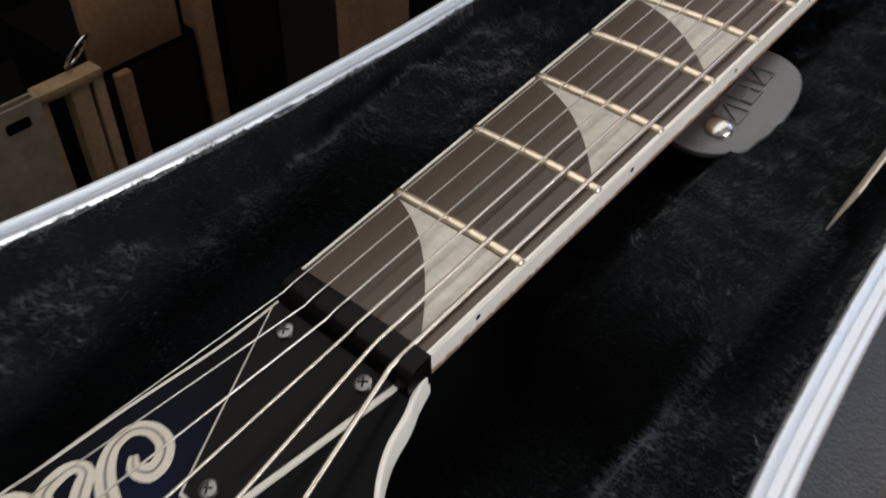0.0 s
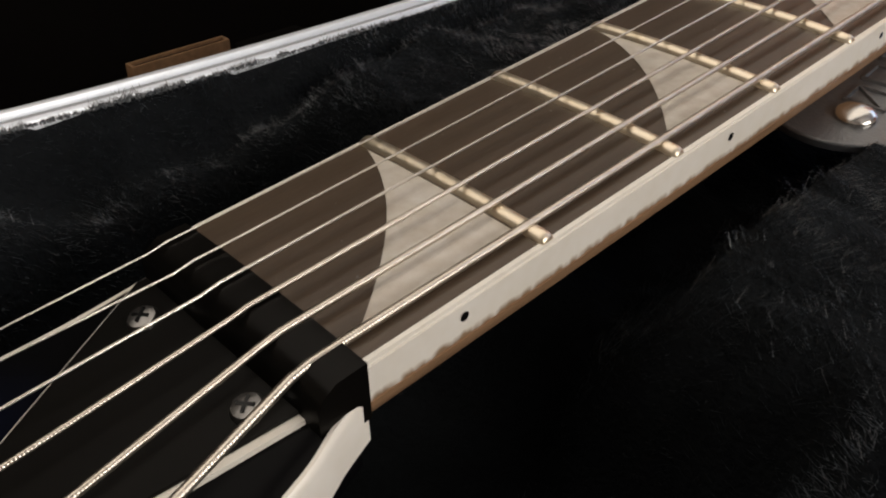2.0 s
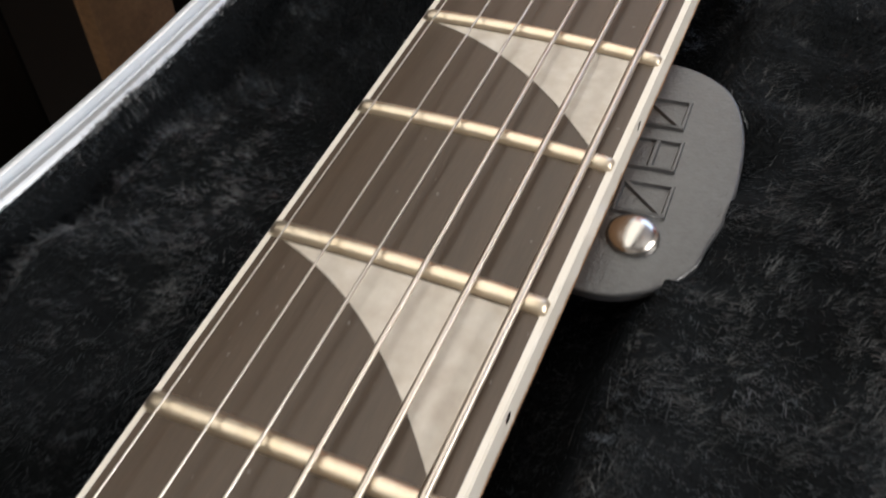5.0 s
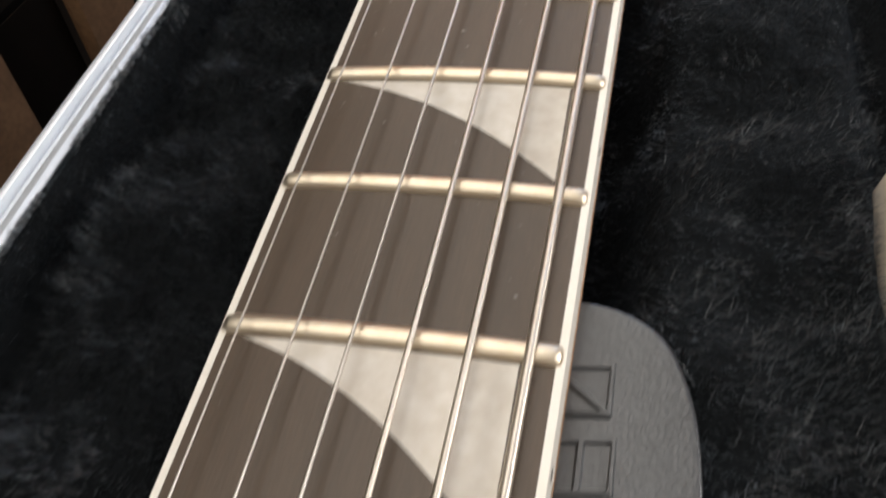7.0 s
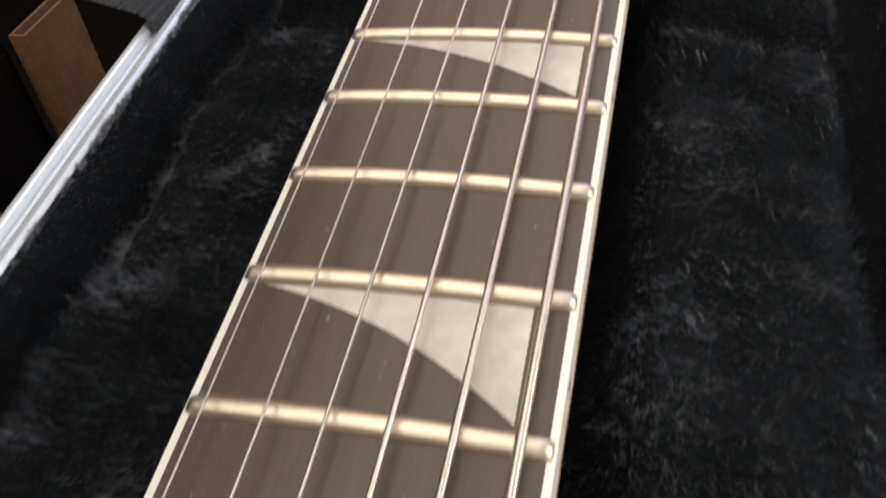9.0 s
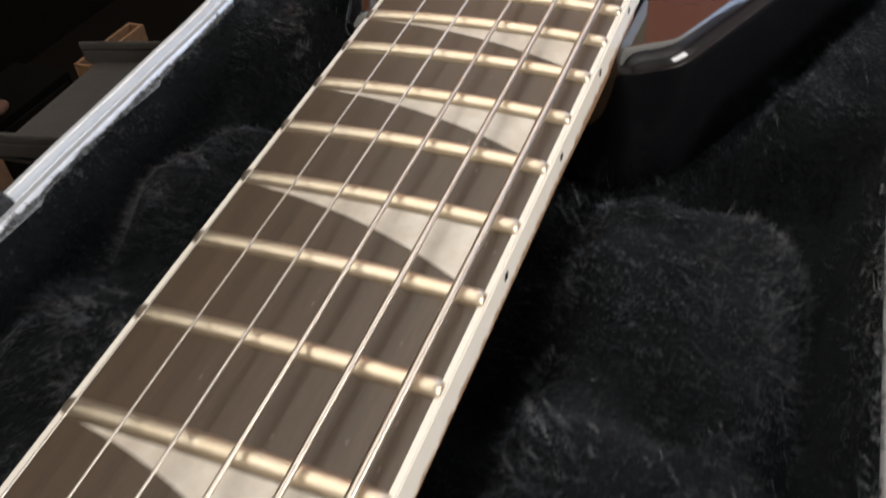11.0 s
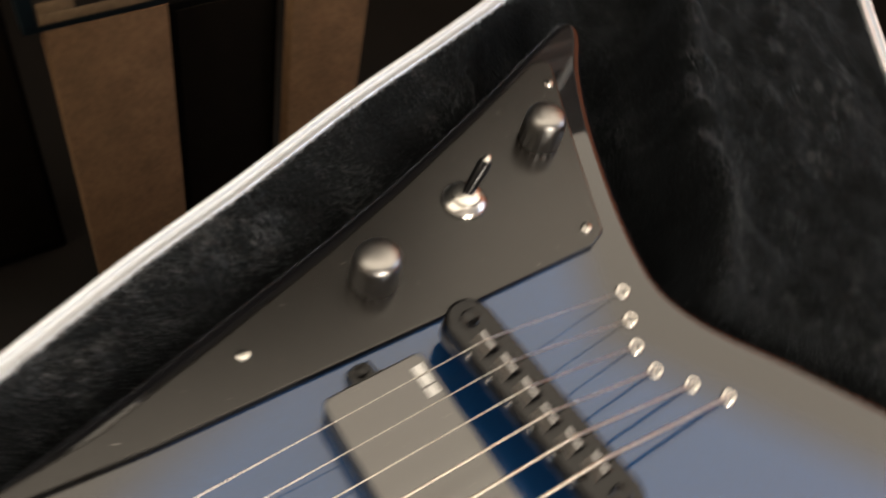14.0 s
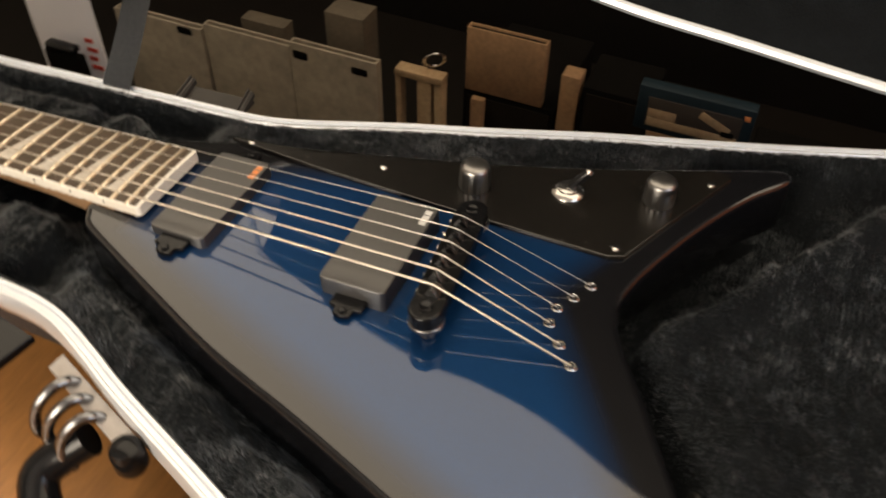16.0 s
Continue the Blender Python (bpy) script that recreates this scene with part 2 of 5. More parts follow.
def lathe(profile, segs=32, centre=(0, 0, 0)):
    """A turned solid from (radius, height) pairs, about z."""
    bm = bmesh.new()
    rings = []
    for r, z in profile:
        if r < 1e-6:
            rings.append([bm.verts.new((centre[0], centre[1], centre[2] + z))])
        else:
            rings.append([bm.verts.new((centre[0] + r * math.cos(2 * math.pi * i / segs), centre[1] + r * math.sin(2 * math.pi * i / segs), centre[2] + z)) for i in range(segs)])
    for a, b in zip(rings, rings[1:]):
        for i in range(segs):
            j = (i + 1) % segs
            if len(a) == 1 and len(b) > 1:
                bm.faces.new((a[0], b[i], b[j]))
            elif len(b) == 1 and len(a) > 1:
                bm.faces.new((a[i], a[j], b[0]))
            elif len(a) > 1:
                bm.faces.new((a[i], a[j], b[j], b[i]))
    return bm


def tube(points, radius, sides=8, caps=True):
    bm = bmesh.new()
    pts = [Vector(p) for p in points]
    rings = []
    for i, p in enumerate(pts):
        d = (pts[min(i + 1, len(pts) - 1)] - pts[max(i - 1, 0)]).normalized()
        u = d.cross(Vector((0, 0, 1)))
        if u.length < 1e-3:
            u = Vector((1, 0, 0))
        u.normalize()
        v = u.cross(d)
        r = radius[i] if isinstance(radius, (list, tuple)) else radius
        rings.append([bm.verts.new(p + r * (math.cos(2 * math.pi * k / sides) * u + math.sin(2 * math.pi * k / sides) * v)) for k in range(sides)])
    for a, b in zip(rings, rings[1:]):
        for k in range(sides):
            bm.faces.new((a[k], a[(k + 1) % sides], b[(k + 1) % sides], b[k]))
    if caps:
        bm.faces.new(rings[0])
        bm.faces.new(rings[-1])
    return bm


def area2(p):
    return sum(a[0] * b[1] - b[0] * a[1] for a, b in zip(p, p[1:] + p[:1]))


def inset(outline, d):
    """The closed outline moved inwards by d."""
    n = len(outline)
    s = 1 if area2(outline) > 0 else -1
    out = []
    for i in range(n):
        p, q, r = (Vector(outline[k % n]) for k in (i - 1, i, i + 1))
        a, b = (q - p).normalized(), (r - q).normalized()
        na, nb = Vector((-a.y, a.x)) * s, Vector((-b.y, b.x)) * s
        m = na + nb
        m = m / max(m.dot(na), 0.35)
        out.append(tuple(q + m * d))
    return out


def prism(outline, z0, z1, r_top=0.0, r_bottom=0.0, segs=4):
    """A plate of that outline with rounded top and bottom edges."""
    steps = []
    if r_bottom:
        steps += [(r_bottom * (1 - math.sin(a)), z0 + r_bottom * (1 - math.cos(a))) for a in [math.pi / 2 * k / segs for k in range(segs)]]
    else:
        steps.append((0, z0))
    steps.append((0, z0 + r_bottom)) if r_bottom else None
    if r_top:
        steps += [(r_top * (1 - math.cos(a)), z1 - r_top + r_top * math.sin(a)) for a in [math.pi / 2 * k / segs for k in range(segs + 1)]]
        steps.append((r_top * 1.12 + 0.00008, z1))
    else:
        steps.append((0, z1))
    bm = bmesh.new()
    rings = []
    for d, z in steps:
        o = inset(outline, d) if d > 1e-7 else outline
        rings.append([bm.verts.new((x, y, z)) for x, y in o])
    n = len(outline)
    for a, b in zip(rings, rings[1:]):
        for i in range(n):
            bm.faces.new((a[i], a[(i + 1) % n], b[(i + 1) % n], b[i]))
    for ring in (rings[0], rings[-1]):
        if n < 8:
            bmesh.ops.triangulate(bm, faces=[bm.faces.new(ring)], ngon_method="EAR_CLIP")
            continue
        flat = [Vector((v.co.x, v.co.y)) for v in ring]
        pts, _, tris, source, _, _ = delaunay_2d_cdt(flat, [], [list(range(n))], 1, 1e-7)
        vs = [ring[o[0]] if o else bm.verts.new((p.x, p.y, ring[0].co.z)) for p, o in zip(pts, source)]
        for t in tris:
            if len({vs[k] for k in t}) == 3 and bm.faces.get([vs[k] for k in t]) is None:
                bm.faces.new([vs[k] for k in t])
    return bm


def curve_points(points, per=6, closed=False):
    """A smooth line through the points."""
    n = len(points)
    out = []
    for i in range(n if closed else n - 1):
        p = [Vector(points[k % n] if closed else points[min(max(k, 0), n - 1)]) for k in (i - 1, i, i + 1, i + 2)]
        for k in range(per):
            t = k / per
            out.append(tuple(0.5 * (2 * p[1] + (p[2] - p[0]) * t + (2 * p[0] - 5 * p[1] + 4 * p[2] - p[3]) * t * t + (3 * p[1] - p[0] - 3 * p[2] + p[3]) * t ** 3)))
    if not closed:
        out.append(tuple(points[-1]))
    return out


# ---- the room ----
FLOOR_Z, CEIL_Z = -0.715, 1.75
X0, X1, Y0, Y1 = -1.55, 2.2, -2.0, 2.66


def wall(name, x0, x1, y0, y1, z0, z1, mat, label, holes=(), axis="x"):
    """A thick wall; holes are (a0, a1, z0, z1) along its length and go right through."""
    bm = bmesh.new()
    a0, a1 = (y0, y1) if axis == "x" else (x0, x1)
    spans = []
    if holes:
        (h0, h1, hz0, hz1), = holes
        spans = [(a0, h0, z0, z1), (h1, a1, z0, z1), (h0, h1, z0, hz0), (h0, h1, hz1, z1)]
    else:
        spans = [(a0, a1, z0, z1)]
    for s0, s1, t0, t1 in spans:
        if axis == "x":
            box(x0, x1, s0, s1, t0, t1, bm=bm)
        else:
            box(s0, s1, y0, y1, t0, t1, bm=bm)
    return tagged(link(name, bm, mat, smooth=False), label=label, category="wall", kind="structure")


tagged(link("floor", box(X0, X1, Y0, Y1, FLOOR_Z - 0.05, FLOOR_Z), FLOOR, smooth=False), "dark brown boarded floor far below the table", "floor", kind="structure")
wall("wall_west", X0 - 0.12, X0, Y0, Y1, FLOOR_Z, CEIL_Z, DARKWALL, "wall behind the stacked boxes, coloured near black for shade")
wall("wall_east", X1, X1 + 0.12, Y0, Y1, FLOOR_Z, CEIL_Z, PAINT, "cream painted wall with a window", holes=((-0.55, 0.85, 0.56, 1.44),))
wall("wall_south", X0, X1, Y0 - 0.12, Y0, FLOOR_Z, CEIL_Z, PAINT, "plain cream painted wall", axis="y")
wall("wall_north", X0, X1, Y1, Y1 + 0.12, FLOOR_Z, CEIL_Z, TANWALL, "dull tan wall with a window above red-brown panelling", holes=((0.1, 1.4, 0.75, 1.7),), axis="y")
bm = bmesh.new()
for x0, x1, z0, z1 in ((-1.30, -0.385, 0.42, 1.69), (-0.315, 0.1, 0.42, 1.69), (0.1, 1.4, 0.42, 0.75), (1.4, X1, 0.42, 1.69)):
    box(x0, x1, Y1 - 0.03, Y1, z0, z1, bm=bm)
tagged(link("panelling", bm, REDWOOD, smooth=False), "red-brown wooden panelling on the tan wall", "wall", kind="structure")
tagged(link("trim", box(-0.385, -0.315, Y1 - 0.036, Y1, 0.42, 1.69, 0.003), OLIVE, smooth=False), "pale olive upright board between the red panels", "trim", kind="structure")
# panel added to keep the lower wall black; not a known part of it
tagged(link("added_dark_panel", box(X0, X1, Y1 - 0.02, Y1, FLOOR_Z, 0.42, 0.004), DARKWALL, smooth=False), "near-black panel added under the red-brown panelling to keep the wall dark", "wall", kind="structure")
bm = bmesh.new()
for x0, x1, y0, y1 in ((X0, -1.50, Y0, Y1), (0.55, X1, Y0, Y1), (-1.50, 0.55, Y0, -1.60), (-1.50, 0.55, 2.60, Y1)):
    box(x0, x1, y0, y1, CEIL_Z, CEIL_Z + 0.1, bm=bm)
tagged(link("ceiling", bm, CEIL, smooth=False), "plain white painted ceiling", "ceiling", kind="structure")
bm = box(0.1, 1.4, Y1 + 0.02, Y1 + 0.07, 0.75, 0.80)
for x0, x1, z0, z1 in ((0.1, 1.4, 1.65, 1.70), (0.1, 0.15, 0.80, 1.65), (1.35, 1.4, 0.80, 1.65), (0.73, 0.77, 0.80, 1.65)):
    box(x0, x1, Y1 + 0.02, Y1 + 0.07, z0, z1, bm=bm)
tagged(link("window_1", bm, WHITE, smooth=False), "white framed two-light window in the panelled wall", "window", kind="structure")

# frame added round the opening above the ceiling lamp; no such window is known
bm = box(-1.50, -1.45, -1.60, 2.60, CEIL_Z + 0.02, CEIL_Z + 0.08)
for x0, x1, y0, y1 in ((0.50, 0.55, -1.60, 2.60), (-1.45, 0.50, -1.60, -1.55), (-1.45, 0.50, 2.55, 2.60)):
    box(x0, x1, y0, y1, CEIL_Z + 0.02, CEIL_Z + 0.08, bm=bm)
tagged(link("added_ceiling_frame", bm, WHITE, smooth=False), "white frame added round the ceiling opening, unseen", "window", kind="structure")

bm = box(X1 + 0.03, X1 + 0.08, -0.55, 0.85, 0.56, 0.61)
for y0, y1, z0, z1 in ((-0.55, 0.85, 1.39, 1.44), (-0.55, -0.50, 0.61, 1.39), (0.80, 0.85, 0.61, 1.39), (0.13, 0.17, 0.61, 1.39)):
    box(X1 + 0.03, X1 + 0.08, y0, y1, z0, z1, bm=bm)
tagged(link("window_3", bm, WHITE, smooth=False), "white framed window in the cream wall", "window", kind="structure")

# ---- table under the case ----
TABLE_Z = 0.030
table = empty("table", "orange-brown wooden table under the guitar case", "table", pose(0.33, 0.36, FLOOR_Z))
TX0, TX1, TY0, TY1 = -0.09, 0.85, -0.75, 1.45
th = TABLE_Z - FLOOR_Z
part("tabletop", box(TX0 - 0.33, TX1 - 0.33, TY0 - 0.36, TY1 - 0.36, th - 0.03, th, 0.004), TABLE, table)
for sx in (TX0 + 0.06, TX1 - 0.06):
    for sy in (TY0 + 0.08, TY1 - 0.08):
        part("leg", box(sx - 0.36, sx - 0.30, sy - 0.39, sy - 0.33, 0, th - 0.03, 0.004), TABLE, table)

# ---- guitar case ----
RIM_Z = 0.107
TREBLE = [(-0.085, -0.36), (-0.104, -0.34), (-0.112, -0.28), (-0.112, -0.18), (-0.108, -0.10), (-0.0985, -0.045), (-0.0925, -0.006), (-0.0890, 0.03), (-0.0870, 0.07), (-0.0862, 0.13), (-0.0890, 0.18), (-0.0918, 0.22), (-0.0950, 0.27), (-0.0990, 0.32), (-0.1020, 0.36), (-0.1050, 0.395), (-0.1075, 0.43), (-0.1110, 0.470), (-0.1190, 0.4985), (-0.1315, 0.530), (-0.1460, 0.567), (-0.1615, 0.612), (-0.187, 0.680), (-0.208, 0.745), (-0.230, 0.808), (-0.263, 0.893), (-0.298, 0.985), (-0.308, 1.03), (-0.300, 1.065), (-0.270, 1.080), (-0.235, 1.070), (-0.19, 1.048), (-0.150, 1.022), (-0.118, 0.996), (-0.079, 0.962), (-0.049, 0.940), (-0.018, 0.929)]
BASS = [(0.018, 0.928), (0.049, 0.940), (0.079, 0.962), (0.118, 0.996), (0.15, 1.022), (0.19, 1.048), (0.235, 1.070), (0.270, 1.080), (0.300, 1.065), (0.308, 1.03), (0.298, 0.985), (0.263, 0.890), (0.227, 0.802), (0.205, 0.742), (0.184, 0.690), (0.163, 0.636), (0.143, 0.586), (0.120, 0.526), (0.105, 0.492), (0.093, 0.459), (0.089, 0.42), (0.0885, 0.34), (0.0895, 0.24), (0.0900, 0.15), (0.0905, 0.10), (0.0925, 0.055), (0.0955, 0.018), (0.104, -0.04), (0.110, -0.10), (0.112, -0.18), (0.112, -0.28), (0.104, -0.34), (0.085, -0.36)]


def rise(y):
    """The rim climbs towards the body."""
    t = np.clip((np.asarray(y, float) - 0.10) / 0.30, 0, 1)
    return 0.013 * t * t * (3 - 2 * t)


def drawn_in(points, share, start=0.0):
    """The rim's outline where it has climbed: a little nearer the neck on the treble side."""
    return [(x + share * float(rise(y)) * min(1, max(0, (1.0 - y) / 0.1)) * min(1, max(0, (y - start) / 0.08)), y) for x, y in points]


RIM = curve_points(drawn_in(TREBLE, 1.2) + drawn_in(BASS, -0.12, 0.37), 5, True)

case = empty("guitar_case", "open black hard guitar case with plush lining and aluminium rim", "guitar case", pose(0, 0, TABLE_Z))
CASE_UP = Matrix.Translation((0, 0, -TABLE_Z))


def case_part(name, bm, mat, label="", parent=None, smooth=True):
    bmesh.ops.transform(bm, matrix=CASE_UP, verts=bm.verts)
    return part(name, bm, mat, parent or case, label, smooth)


def sweep(path, profile, closed=True):
    """A profile of (inwards, height) pairs carried round a closed path."""
    rings = [inset(path, d) if abs(d) > 1e-7 else path for d, _ in profile]
    bm = bmesh.new()
    vs = [[bm.verts.new((x, y, z)) for x, y in ring] for ring, (_, z) in zip(rings, profile)]
    n = len(path)
    m = len(profile)
    for a in range(m if closed else m - 1):
        b = (a + 1) % m
        for i in range(n):
            j = (i + 1) % n
            bm.faces.new((vs[a][i], vs[a][j], vs[b][j], vs[b][i]))
    return bm


def smooth01(v):
    v = np.clip(v, 0, 1)
    return v * v * (3 - 2 * v)


def climb(bm):
    """Lifts what hangs on the rim, the more the nearer to its height."""
    for v in bm.verts:
        v.co.z += float(rise(v.co.y)) * min(1, max(0, (v.co.z - TABLE_Z) / (RIM_Z - 0.02 - TABLE_Z)))
    return bm


# the rim: two ridges with a groove between
case_part("rim", climb(sweep(RIM, [(-0.0046, RIM_Z - 0.016), (-0.0046, RIM_Z - 0.0016), (-0.0040, RIM_Z - 0.0003), (-0.0030, RIM_Z), (-0.0022, RIM_Z - 0.0003), (-0.0017, RIM_Z - 0.0022), (0.0006, RIM_Z - 0.0022), (0.0013, RIM_Z - 0.0003), (0.0021, RIM_Z), (0.0032, RIM_Z), (0.0039, RIM_Z - 0.0006), (0.0043, RIM_Z - 0.0020), (0.0043, RIM_Z - 0.016)])), ALU, "ribbed aluminium rim")
def shell_skin():
    """The moulded shell: it bulges out round the headstock and tucks in under the rim along the body."""
    bulge = [(-0.0040, RIM_Z - 0.010), (-0.012, RIM_Z - 0.013), (-0.022, RIM_Z - 0.020), (-0.026, RIM_Z - 0.034), (-0.020, TABLE_Z + 0.010), (0.029, TABLE_Z)]
    tuck = [(-0.0040, RIM_Z - 0.010), (0.0, RIM_Z - 0.018), (0.006, RIM_Z - 0.030), (0.016, TABLE_Z + 0.022), (0.021, TABLE_Z + 0.008), (0.029, TABLE_Z)]
    bm = bmesh.new()
    rings = []
    for (d0, z0), (d1, z1) in zip(bulge, tuck):
        ring = []
        for p, q in zip(inset(RIM, d0), inset(RIM, d1)):
            t = float(smooth01(np.float64((q[1] - 0.10) / 0.16)))
            ring.append(bm.verts.new((p[0] + (q[0] - p[0]) * t, p[1] + (q[1] - p[1]) * t, z0 + (z1 - z0) * t)))
        rings.append(ring)
    n = len(RIM)
    for a, b in zip(rings, rings[1:]):
        for i in range(n):
            bm.faces.new((a[i], a[(i + 1) % n], b[(i + 1) % n], b[i]))
    return bm


shell = shell_skin()
join(shell, prism(inset(RIM, 0.029), TABLE_Z, TABLE_Z + 0.004))
case_part("shell", climb(shell), SHELL, "grained black moulded case shell")

# outline of the guitar body, seen from above
BODY = [(-0.022, 0.4455), (-0.030, 0.4400), (-0.0375, 0.4385), (-0.0425, 0.4470), (-0.048, 0.4620), (-0.060, 0.493), (-0.072, 0.535), (-0.085, 0.577), (-0.101, 0.628), (-0.117, 0.673), (-0.138, 0.724), (-0.159, 0.772), (-0.1655, 0.7875), (-0.1665, 0.794), (-0.1635, 0.7985), (-0.157, 0.7985), (-0.149, 0.7935), (-0.132, 0.7800), (-0.105, 0.764), (-0.080, 0.752), (-0.056, 0.742), (-0.038, 0.736), (-0.022, 0.733), (-0.008, 0.736), (0.006, 0.743), (0.027, 0.757), (0.065, 0.780), (0.105, 0.806), (0.145, 0.832), (0.174, 0.851), (0.182, 0.8555), (0.1875, 0.8560), (0.1905, 0.8520), (0.1895, 0.846), (0.184, 0.832), (0.165, 0.785), (0.1445, 0.727), (0.125, 0.670), (0.107, 0.617), (0.0895, 0.560), (0.0685, 0.508), (0.0535, 0.472), (0.0455, 0.453), (0.0410, 0.4440), (0.0350, 0.4395), (0.0280, 0.4360), (0.015, 0.440), (0.0, 0.443)]
BODY_TOP, BODY_LOW = 0.1345, 0.0965


def seg_distance(px, py, poly):
    """Distance of points to a closed outline, negative inside."""
    d = np.full(px.shape, 9.0)
    inside = np.zeros(px.shape, bool)
    n = len(poly)
    for i in range(n):
        (ax, ay), (bx, by) = poly[i], poly[(i + 1) % n]
        ex, ey = bx - ax, by - ay
        t = np.clip(((px - ax) * ex + (py - ay) * ey) / (ex * ex + ey * ey + 1e-12), 0, 1)
        d = np.minimum(d, np.hypot(px - ax - t * ex, py - ay - t * ey))
        c = ((ay > py) != (by > py)) & (px < (bx - ax) * (py - ay) / (by - ay + 1e-12) + ax)
        inside ^= c
    return np.where(inside, -d, d)


def wobble(x, y, s, seed):
    """Soft irregular lumps, about -1 to 1, with s / pi of them to the metre."""
    rs = np.random.RandomState(seed)
    out = 0
    for gain, fine in ((1.15, 1.0), (0.55, 2.3)):
        g = rs.uniform(-1, 1, (128, 128))
        a = rs.uniform(0, 2 * math.pi)
        u = (x * math.cos(a) - y * math.sin(a)) * s * fine / math.pi + 500.3
        v = (x * math.sin(a) + y * math.cos(a)) * s * fine / math.pi + 500.7
        iu, iv = np.floor(u).astype(int), np.floor(v).astype(int)
        fu, fv = u - iu, v - iv
        fu, fv = fu * fu * (3 - 2 * fu), fv * fv * (3 - 2 * fv)
        i0, i1, j0, j1 = iu % 128, (iu + 1) % 128, iv % 128, (iv + 1) % 128
        out = out + gain * ((g[i0, j0] * (1 - fu) + g[i1, j0] * fu) * (1 - fv) + (g[i0, j1] * (1 - fu) + g[i1, j1] * fu) * fv)
    return out


def plush_height(x, y):
    dr = -seg_distance(x, y, RIM)
    db = seg_distance(x, y, BODY)
    lumps = 0.0026 * wobble(x, y, 90, 3) + 0.0021 * wobble(x, y, 260, 4) + 0.0008 * wobble(x, y, 700, 8)
    # pads beside the neck: flat tops, rounded sides, a trench along the rim
    ax = np.abs(x)
    end = np.where(x < 0, 0.428 - 1.6 * np.clip(-0.055 - x, 0, 1), 0.424 - 0.5 * np.clip(x - 0.066, 0, 1)) + 0.002 * wobble(x, y, 120, 5)
    pad = smooth01((0.0765 + 0.0015 * wobble(x, y, 80, 6) - ax) / 0.011) * smooth01((end - y) / 0.014)
    groove = smooth01((0.034 - ax) / 0.009)
    z_pad = 0.1035 + 0.010 * np.clip(y, -0.2, 0.43) + lumps - 0.018 * groove
    z_low = 0.0885 + 0.6 * lumps
    z_neck = pad * z_pad + (1 - pad) * z_low
    # a soft dent across each pad
    z_neck = z_neck - 0.008 * pad * np.exp(-((y - 0.366 - 0.005 * np.sin(x * 60) - 0.002 * wobble(x, y, 70, 16)) / 0.011) ** 2)
    # the deep well round the headstock, with a ledge along the rim
    well = smooth01((0.066 + 0.003 * wobble(x, y, 70, 14) - ax) / 0.012) * smooth01((0.064 + 0.004 * wobble(x, y, 90, 15) - y) / 0.022)
    ledge = smooth01((0.07 - y) / 0.03)
    z_neck = (1 - ledge) * z_neck + ledge * (np.where(x < 0, 0.0900, 0.0935) + 1.2 * lumps)
    z_neck = (1 - well) * z_neck + well * (0.052 + lumps)
    # round the body: a narrow gap along its edge, then padding up to the rim
    gap = 0.004 + 0.018 * smooth01((-x - 0.012) / 0.03) * smooth01((y - 0.735) / 0.02) + 0.003 * wobble(x, y, 60, 12)
    z_body = 0.090 + 0.0185 * smooth01((db - gap) / 0.012) + 0.55 * lumps
    notch = smooth01((y - 0.735) / 0.03) * smooth01((db - gap - 0.004) / 0.020)
    z_body = z_body + 0.0032 * notch * wobble(x, y, 190, 41) + 0.0016 * notch * wobble(x, y, 420, 42)
    z_body = z_body + 0.012 * notch * smooth01((dr - 0.01) / 0.05)
    # a hollow beside the treble wing, closed by a raised fold
    fold = (x + 0.006) * 0.615 + (y - 0.747) * 0.788 + 0.004 * wobble(x, y, 75, 18)
    there = smooth01((y - 0.738) / 0.012) * smooth01((0.012 - x) / 0.03)
    z_body = z_body - 0.024 * there * smooth01((0.002 - fold) / 0.012) * smooth01((dr - 0.012) / 0.02) + 0.015 * there * np.exp(-((fold - 0.005) / 0.010) ** 2)
    near_rim = smooth01((y - 0.43) / 0.03)
    z = np.where(y < 0.43, z_neck, 0) + np.where(y >= 0.43, (1 - near_rim) * np.minimum(z_neck, z_body) + near_rim * z_body, 0)
    edge = smooth01((dr - 0.0048) / 0.009)
    up = rise(y)
    return edge * (z + 0.7 * up) + (1 - edge) * (RIM_Z + up - 0.0010), dr


def lining():
    s = 0.0035
    xs, ys = np.arange(-0.316, 0.3161, s), np.arange(-0.364, 1.084, s)
    gx, gy = np.meshgrid(xs, ys, indexing="ij")
    z, dr = plush_height(gx, gy)
    ok = dr > 0.0004
    z = np.where(dr < 0.0030, np.minimum(z, RIM_Z + rise(gy) - 0.0030), z)
    index = np.full(gx.shape, -1)
    index[ok] = np.arange(ok.sum())
    v = np.stack([gx[ok], gy[ok], z[ok] - TABLE_Z], 1)
    a, b, c, d = index[:-1, :-1], index[1:, :-1], index[1:, 1:], index[:-1, 1:]
    good = (a >= 0) & (b >= 0) & (c >= 0) & (d >= 0)
    f = np.stack([a[good], b[good], c[good], d[good]], 1)
    me = bpy.data.meshes.new("lining")
    me.from_pydata(v.tolist(), [], f.tolist())
    me.materials.append(PLUSH)
    me.shade_smooth()
    ob = new("lining", me)
    ob.parent = case
    return tagged(ob, "black plush lining")


lining()


